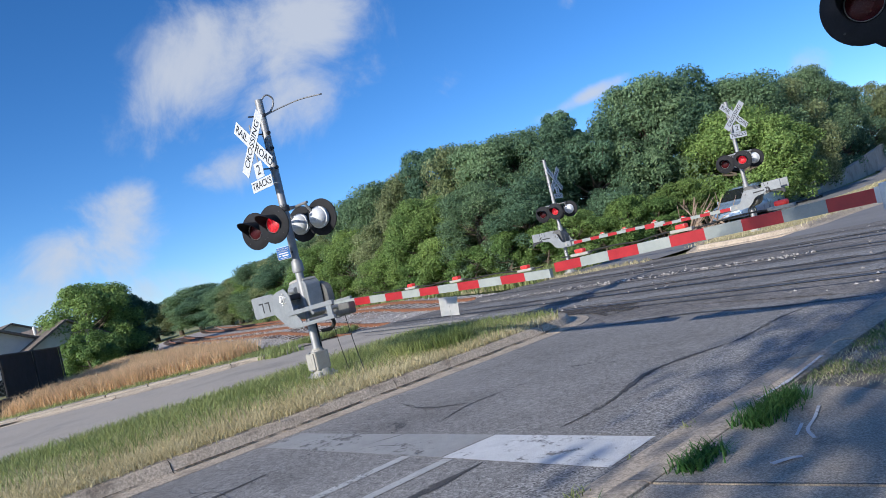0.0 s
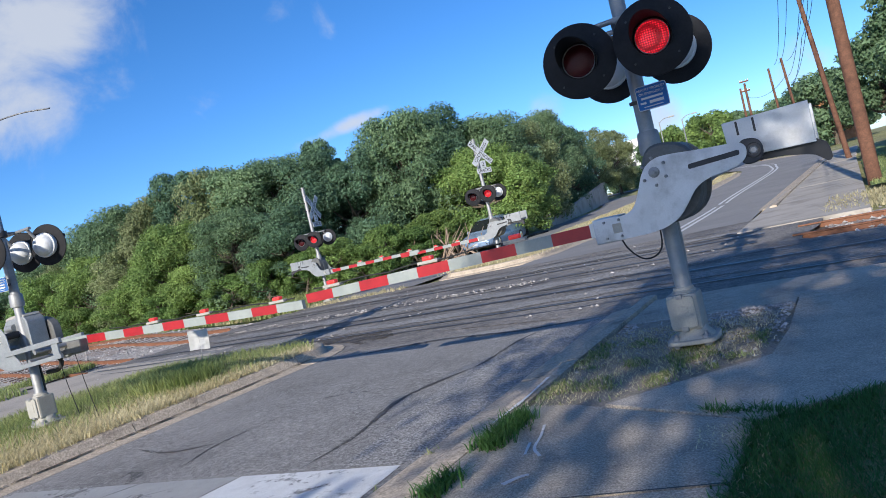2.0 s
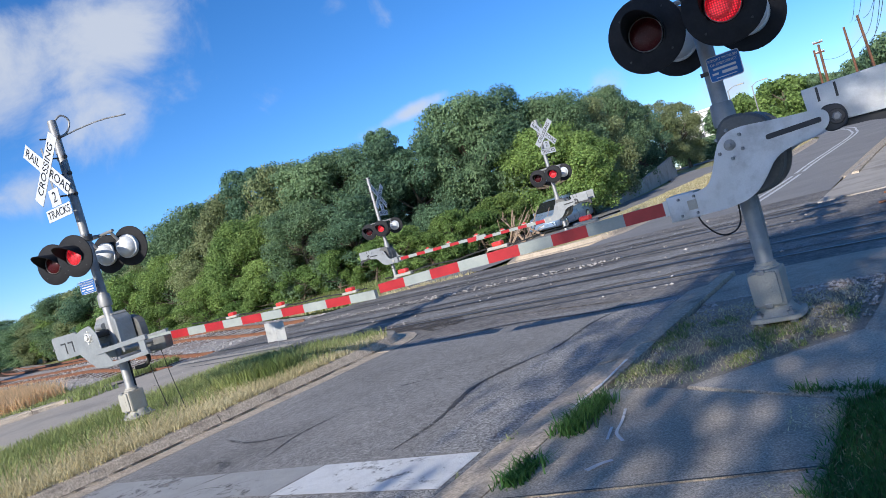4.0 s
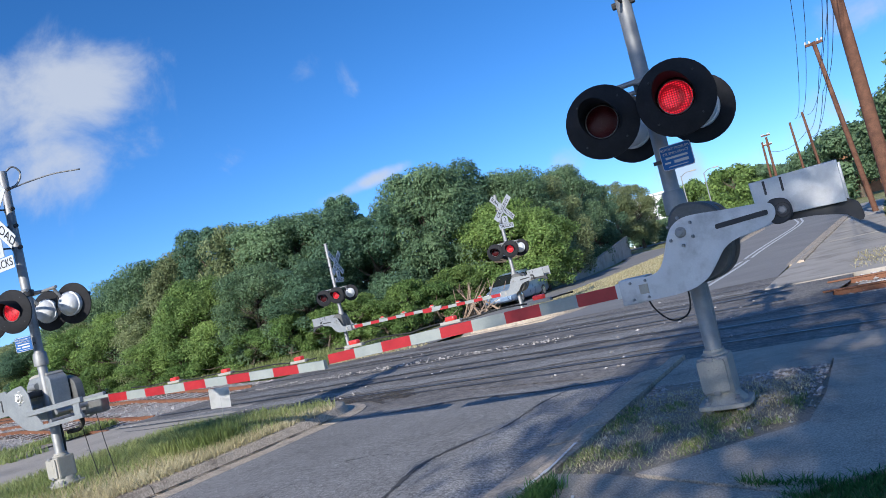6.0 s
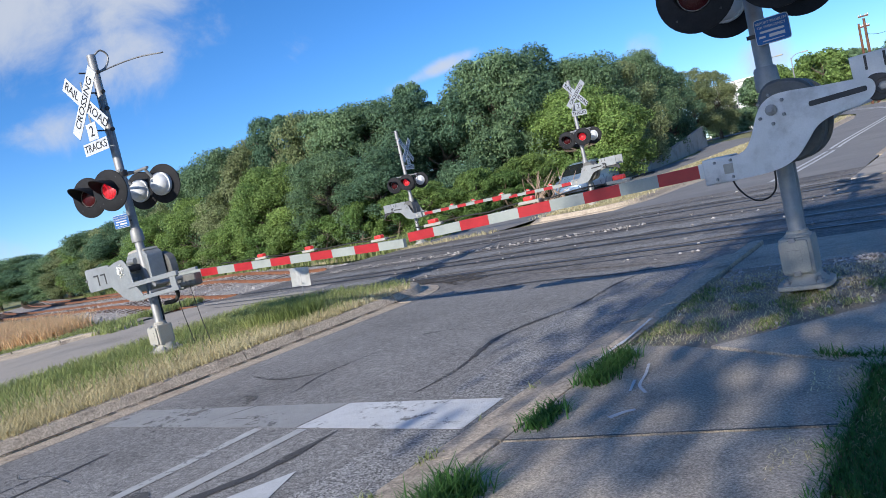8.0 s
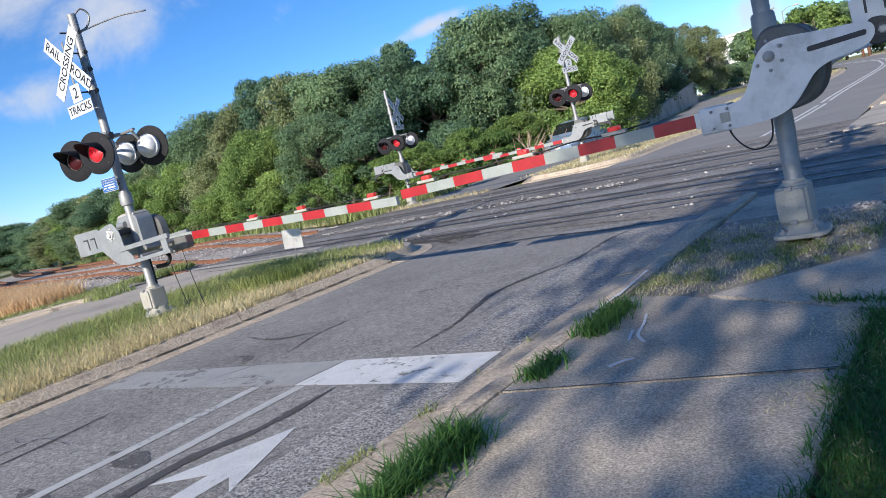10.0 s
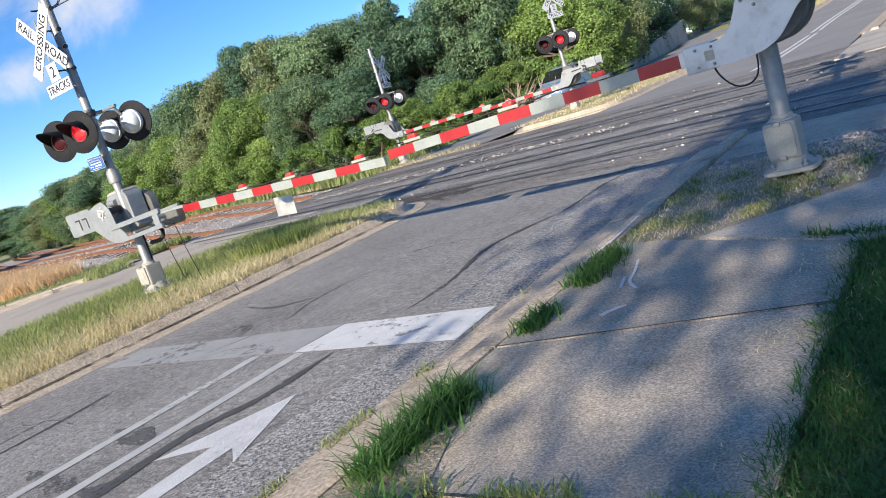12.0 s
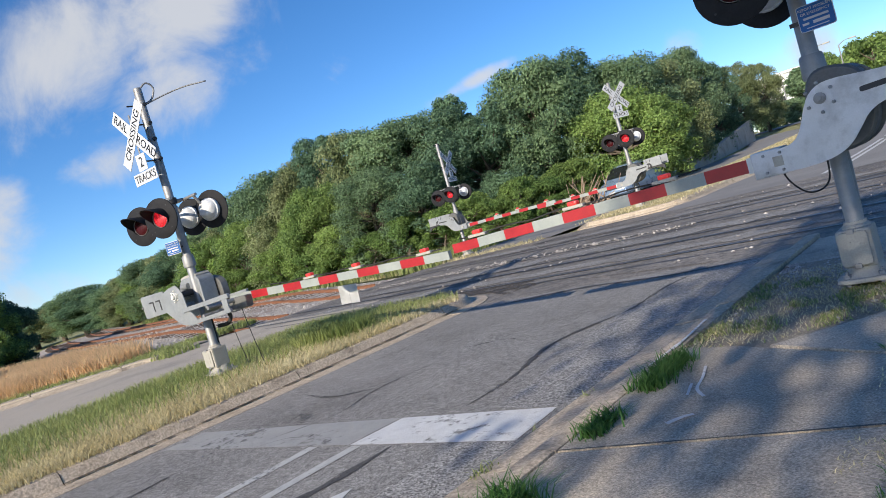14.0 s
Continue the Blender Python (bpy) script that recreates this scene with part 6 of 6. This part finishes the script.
for i, (dx, z1, z2) in enumerate(((-0.9, 10.3, 9.7), (-0.45, 10.3, 9.7), (0.45, 10.3, 9.7), (-0.1, 8.6, 8.4), (0.1, 8.0, 7.6), (-0.2, 7.4, 7.2))):
    wire((0.28 + dx, 25.4, z1), (-0.97 + dx, 45.5, z2), 0.5)
    wire((-0.97 + dx, 45.5, z2), (-4.05 + dx * 0.8, 78, 9.6 - (0 if i < 3 else i * 0.5)), 0.9, 0.016)
    wire((0.28 + dx, 25.4, z1), (1.2 + dx, 2.0, z1 + 1.4), 0.4)
wire((-4.1, 78, 8.2), (-8.4, 86, 7.9), 0.7, 0.02)


def street_lamp(x, y, tall, side):
    lamp = tagged(empty("street_lamp", pose(x, y, height(x, y))), "distant slim grey street lamp", "street lamp", group="street lamps")
    part("pole", rods([((0, 0, 0), (0, 0, tall), 0.10, 0.06)], 10), GALV, lamp)
    part("arm", tube(spline([(0, 0, tall - 0.1), (side * 0.6, 0, tall + 0.25), (side * 1.5, 0, tall + 0.3)], 6), 0.04, 8), GALV, lamp)
    part("head", boxed((side * 1.5 - 0.35, -0.15, tall + 0.22), (side * 1.5 + 0.35, 0.15, tall + 0.36), 0.04), GREY_BOX, lamp)


for ax, d, side in ((-0.203, 92, 1), (-0.175, 96, 1), (-0.262, 110, -1), (-0.243, 112, -1)):
    x, y = ring(ax, 0.98, d)
    street_lamp(x, y, 7.0, side)


# ---- minivan ----
def minivan(m):
    car = tagged(empty("minivan", m), "silver-blue minivan waiting on the opposing lane", "car")
    # body sections along the length: x from the front, belt and roof heights, half widths
    secs = [(0.0, 0.35, 0.62, 0.70), (0.12, 0.26, 0.78, 0.82), (0.55, 0.22, 0.93, 0.90), (1.15, 0.22, 1.03, 0.93), (2.6, 0.22, 1.06, 0.94), (4.3, 0.22, 1.06, 0.93), (4.85, 0.26, 1.0, 0.88), (4.98, 0.40, 0.9, 0.82)]
    bm, rings = bmesh.new(), []
    for y, z0, z1, w in secs:
        zm = (z0 + z1) / 2
        half = [(0, z0), (w * 0.86, z0), (w, z0 + 0.12), (w * 1.01, zm), (w * 0.97, z1 - 0.06), (w * 0.88, z1), (0, z1 + 0.02)]
        loop = half + [(-x, z) for x, z in half[-2:0:-1]]
        rings.append([bm.verts.new((x, y, z)) for x, z in loop])
    n = len(rings[0])
    for a, b in zip(rings, rings[1:]):
        for k in range(n):
            bm.faces.new((a[k], a[(k + 1) % n], b[(k + 1) % n], b[k]))
    bm.faces.new(rings[0]), bm.faces.new(rings[-1][::-1])
    bmesh.ops.recalc_face_normals(bm, faces=bm.faces)
    body = part("body", smooth(bm, 0.9), CAR_PAINT, car)
    # cabin: roof shell with glass set in it
    bm = bmesh.new()
    prof = [(1.0, 1.0), (1.95, 1.62), (2.4, 1.72), (4.1, 1.72), (4.6, 1.62), (4.86, 1.0)]
    low = [[bm.verts.new((s * (0.88 if z < 1.2 else 0.70), y, z)) for y, z in prof] for s in (1, -1)]
    for s in (0, 1):
        bm.faces.new(low[s] if s else low[s][::-1])
    for k in range(len(prof) - 1):
        bm.faces.new((low[0][k], low[0][k + 1], low[1][k + 1], low[1][k]))
    bmesh.ops.recalc_face_normals(bm, faces=bm.faces)
    bmesh.ops.bevel(bm, geom=list(bm.edges), offset=0.05, segments=2, affect="EDGES")
    part("cabin", smooth(bm, 0.9), CAR_PAINT, car)
    bm = bmesh.new()
    bm.faces.new([bm.verts.new(p) for p in ((-0.78, 1.13, 1.10), (0.78, 1.13, 1.10), (0.64, 1.90, 1.60), (-0.64, 1.90, 1.60))])
    bmesh.ops.translate(bm, vec=(0, -0.02, 0.025), verts=bm.verts)
    part("windscreen", bm, CAR_GLASS, car, "dark windscreen")
    for s in (1, -1):
        for y0, y1, a, b in ((1.5, 2.35, 0.30, 0.0), (2.45, 3.45, 0, 0), (3.55, 4.45, 0, 0.12)):
            bm = bmesh.new()
            pts = [(s * 0.865, y0, 1.10), (s * 0.865, y1 + b, 1.10), (s * 0.735, y1, 1.56), (s * 0.735, y0 + a, 1.56)]
            f = bm.faces.new([bm.verts.new(p) for p in pts])
            bmesh.ops.solidify(bm, geom=[f], thickness=0.02)
            bmesh.ops.translate(bm, vec=(s * 0.022, 0, 0), verts=bm.verts)
            part("side_window", bm, CAR_GLASS, car, "dark side window")
        part("headlight", boxed((min(s * 0.45, s * 0.80), 0.02, 0.66), (max(s * 0.45, s * 0.80), 0.30, 0.82), 0.04), CAR_LIGHT, car, "clear headlight")
        part("mirror", boxed((min(s * 0.92, s * 1.08), 1.45, 1.05), (max(s * 0.92, s * 1.08), 1.58, 1.2), 0.03), CAR_PAINT, car)
        for y in (0.95, 3.95):
            wheel = part("wheel", lathe([(0.0, -0.11), (0.24, -0.11), (0.31, -0.09), (0.335, -0.04), (0.335, 0.04), (0.31, 0.09), (0.24, 0.11), (0, 0.11)], 24, Matrix.Translation((s * 0.85, y, 0.335)) @ pose(0, 0, 0, 0, 90, 0)), RUBBER, car)
            part("rim", lathe([(0.0, -0.125), (0.10, -0.125), (0.21, -0.115), (0.21, 0.115), (0.10, 0.125), (0, 0.125)], 16, Matrix.Translation((s * 0.85, y, 0.335)) @ pose(0, 0, 0, 0, 90, 0)), CHROME, wheel)
    part("grille", boxed((-0.42, -0.02, 0.60), (0.42, 0.06, 0.76), 0.02), DARK_METAL, car)
    part("bumper", boxed((-0.80, -0.05, 0.30), (0.80, 0.14, 0.52), 0.05), CAR_PAINT, car)
    part("number_plate", boxed((-0.16, -0.065, 0.40), (0.16, -0.048, 0.50)), SIGN_WHITE, car)
    return car


minivan(pose(-16.95, 33.4, 0.07, 0, 0, 0) @ Matrix.Scale(0.96, 4))


# ---- retaining wall, buildings, fences ----
bm = bmesh.new()
A, B = Vector((-17.0, 44.5, 0)), Vector((-19.5, 66, 0))
steps = 7
for k in range(steps):
    p, q = A.lerp(B, k / steps), A.lerp(B, (k + 0.985) / steps)
    z0, z1 = 0.2 + 0.12 * k, 0.55 + 0.28 * k
    for a, b in (((p.x, p.y), (q.x, q.y)),):
        vs = [bm.verts.new((x + dx, y, z)) for (x, y), zz in ((a, 0), (b, 0.3)) for dx in (0, -0.3) for z in (z0 - 0.6, z1 + zz)]
    f = lambda *i: bm.faces.new([vs[j] for j in i])
    f(0, 1, 5, 4), f(2, 6, 7, 3), f(1, 3, 7, 5), f(0, 4, 6, 2), f(0, 2, 3, 1), f(4, 5, 7, 6)
bmesh.ops.recalc_face_normals(bm, faces=bm.faces)
tagged(part("retaining_wall", bm, CONCRETE_WHITE), "stained pale concrete retaining wall rising beside the lane", "wall", kind="structure")


def block_building(name, at, size, mat, label, storeys, bays, rz=0.0, roof=WHITE_WALL):
    b = tagged(empty(name, pose(*at, 0, 0, rz)), label, "building")
    w, d, h = size
    part("wall", boxed((-w / 2, -d / 2, -2), (w / 2, d / 2, h), 0.03), mat, b)
    part("roof", boxed((-w / 2 - 0.3, -d / 2 - 0.3, h), (w / 2 + 0.3, d / 2 + 0.3, h + 0.35), 0.04), roof, b)
    for s in range(storeys):
        for k in range(bays):
            x, z = -w / 2 + (k + 0.5) * w / bays, 0.9 + s * h / storeys
            win = part("window", boxed((x - 0.75, -d / 2 - 0.06, z), (x + 0.75, -d / 2 - 0.01, z + 1.5)), WHITE_WALL, b)
            part("pane", boxed((x - 0.65, -d / 2 - 0.075, z + 0.1), (x + 0.65, -d / 2 - 0.062, z + 1.4)), CAR_GLASS, win)
    return b


block_building("office_building", (-31.5, 128, 3.2), (9, 8, 5.6), WHITE_WALL, "distant white office building with dark windows", 2, 3)
block_building("brick_house", (-1.2, 96, 2.4), (5, 8, 3.6), BRICK_WALL, "distant orange brick house behind the trees", 1, 2, roof=HOUSE_ROOF)


def gabled_house(m, w, d, eave, ridge, label):
    h = tagged(empty("house", m), label, "house", group="houses beyond the fence")
    bm = bmesh.new()
    pts = [(-d / 2, -1.5), (d / 2, -1.5), (d / 2, eave), (0, ridge), (-d / 2, eave)]
    ends = [[bm.verts.new((s * w / 2, y, z)) for y, z in pts] for s in (1, -1)]
    bm.faces.new(ends[0]), bm.faces.new(ends[1][::-1])
    for k in (0, 1, 4):
        bm.faces.new((ends[0][k], ends[1][k], ends[1][(k + 1) % 5], ends[0][(k + 1) % 5]))
    bmesh.ops.recalc_face_normals(bm, faces=bm.faces)
    part("wall", bm, HOUSE_WALL, h)
    slope = math.hypot(d / 2, ridge - eave) + 0.5
    a = math.degrees(math.atan2(ridge - eave, d / 2))
    for s in (1, -1):
        part("roof", boxed((-w / 2 - 0.4, -slope, 0.0), (w / 2 + 0.4, 0.0, 0.12), 0.01, Matrix.Translation((0, 0, ridge)) @ pose(0, 0, 0, 0, 0, 0 if s > 0 else 180) @ pose(0, 0, 0, a, 0, 0)), HOUSE_ROOF, h)
        part("fascia", boxed((-w / 2 - 0.42, -slope - 0.03, -0.14), (w / 2 + 0.42, -slope, 0.10), 0.01, Matrix.Translation((0, 0, ridge)) @ pose(0, 0, 0, 0, 0, 0 if s > 0 else 180) @ pose(0, 0, 0, a, 0, 0)), WHITE_WALL, h)
    for x in (w / 2 + 0.02,):
        win = part("window", boxed((x, -0.5, 0.7), (x + 0.05, 0.5, 1.8)), WHITE_WALL, h)
        part("pane", boxed((x + 0.051, -0.42, 0.78), (x + 0.07, 0.42, 1.72)), CAR_GLASS, win)
    for x in np.arange(-w / 2 + 2, w / 2 - 1, 3.2):
        win = part("window", boxed((x - 0.5, -d / 2 - 0.05, 0.5), (x + 0.5, -d / 2, 1.7)), WHITE_WALL, h)
        part("pane", boxed((x - 0.42, -d / 2 - 0.07, 0.58), (x + 0.42, -d / 2 - 0.051, 1.62)), CAR_GLASS, win)
    part("roof_vent", rods([((w * 0.2, -0.9, ridge - 0.6), (w * 0.2, -0.9, ridge + 0.15), 0.10)], 10), ARM_TIP_WHITE, h)
    return h


gabled_house(pose(-57.5, 8.2, -0.9, 0, 0, 10), 15, 8.0, 2.9, 4.6, "cream sided house with a brown shingled roof")
gabled_house(pose(-53.0, 12.6, -0.9, 0, 0, 10), 7, 5.0, 2.9, 4.3, "small cream gabled wing with a window")
gabled_house(pose(-78, 14, -0.5, 0, 0, 6), 14, 8, 3.6, 5.4, "house roof showing behind the nearer one")


def screen_fence(a, b, tall, mat, label, step=2.4, mesh=False):
    a, b = Vector(a), Vector(b)
    fence = tagged(empty("fence"), label, "fence", group="fences on the left")
    n = max(int((b - a).length / step), 1)
    for k in range(n + 1):
        p = a.lerp(b, k / n)
        part("post", rods([(p + Vector((0, 0, -0.5)), p + Vector((0, 0, tall + 0.08)), 0.035)], 8), DARK_METAL, fence)
    d = (b - a).normalized()
    side = Vector((-d.y, d.x, 0))
    if mesh:
        L = (b - a).length
        pairs = []
        for t in np.arange(-tall, L, 0.16):
            for flip in (0, 1):
                s0, s1 = max(t, 0), min(t + tall, L)
                if s1 > s0:
                    z0, z1 = s0 - t, s1 - t
                    if flip:
                        z0, z1 = tall - z0, tall - z1
                    pairs.append((a + d * s0 + Vector((0, 0, z0)), a + d * s1 + Vector((0, 0, z1)), 0.004))
        part("wire_mesh", rods(pairs, 3), GALV, fence, "galvanised chain-link mesh")
    else:
        for k in range(n):
            p, q = a.lerp(b, k / n) + side * 0.05, a.lerp(b, (k + 1) / n) + side * 0.05
            bm, cols = bmesh.new(), 8
            grid = [[bm.verts.new(p.lerp(q, i / cols) + Vector((0, 0, 0.05 + j * tall / 4)) + side * 0.03 * noise.noise((p.x + i, j, k))) for j in range(5)] for i in range(cols + 1)]
            for i in range(cols):
                for j in range(4):
                    bm.faces.new((grid[i][j], grid[i + 1][j], grid[i + 1][j + 1], grid[i][j + 1]))
            g = bm.faces[:]
            bmesh.ops.solidify(bm, geom=g, thickness=0.012)
            part("panel", smooth(bm), mat, fence)
    part("rail", rods([(a + Vector((0, 0, tall + 0.04)), b + Vector((0, 0, tall + 0.04)), 0.022)], 8), DARK_METAL, fence)
    return fence


screen_fence((-27.2, 5.3, 0.0), (-33.5, 8.6, -0.1), 1.85, SCREEN, "black windscreen fabric fence on metal posts")
screen_fence((-27.2, 5.3, 0.0), (-27.0, -6, 0.0), 1.85, GALV, "galvanised chain-link fence on dark posts", mesh=True)
screen_fence((-25.6, 5.6, -0.1), (-25.3, -6, -0.1), 0.62, SCREEN, "low dark grey barrier fence at the bank's foot", 2.0)
bm = bmesh.new()
yard = tagged(empty("board_fence"), "brown wooden board fence below the trees", "fence")
for k, x in enumerate(np.arange(2.6, 9.0, 0.16)):
    part("board", boxed((x, 33.0, 0.1), (x + 0.145, 33.025, 2.0 + 0.02 * math.sin(k * 7.1)), 0.003), FENCE_WOOD, yard)

# white notice card on a stake in the median grass
card = tagged(empty("notice_card", pose(-10.82, 9.75, 0.1, 0, 4, 18)), "blank white card sign on a thin stake in the grass", "sign")
bm = bmesh.new()
cols = 6
g = [[bm.verts.new((-0.21 + 0.42 * i / cols, 0.03 * math.sin(i * 0.9), 0.34 + z)) for z in (0.0, 0.18, 0.36)] for i in range(cols + 1)]
for i in range(cols):
    for j in range(2):
        bm.faces.new((g[i][j], g[i + 1][j], g[i + 1][j + 1], g[i][j + 1]))
bmesh.ops.solidify(bm, geom=bm.faces[:], thickness=0.008)
part("card", smooth(bm), ARM_TIP_WHITE, card)
part("stake", rods([((0, 0.02, -0.1), (0, 0.02, 0.6), 0.008)], 6), GALV, card)
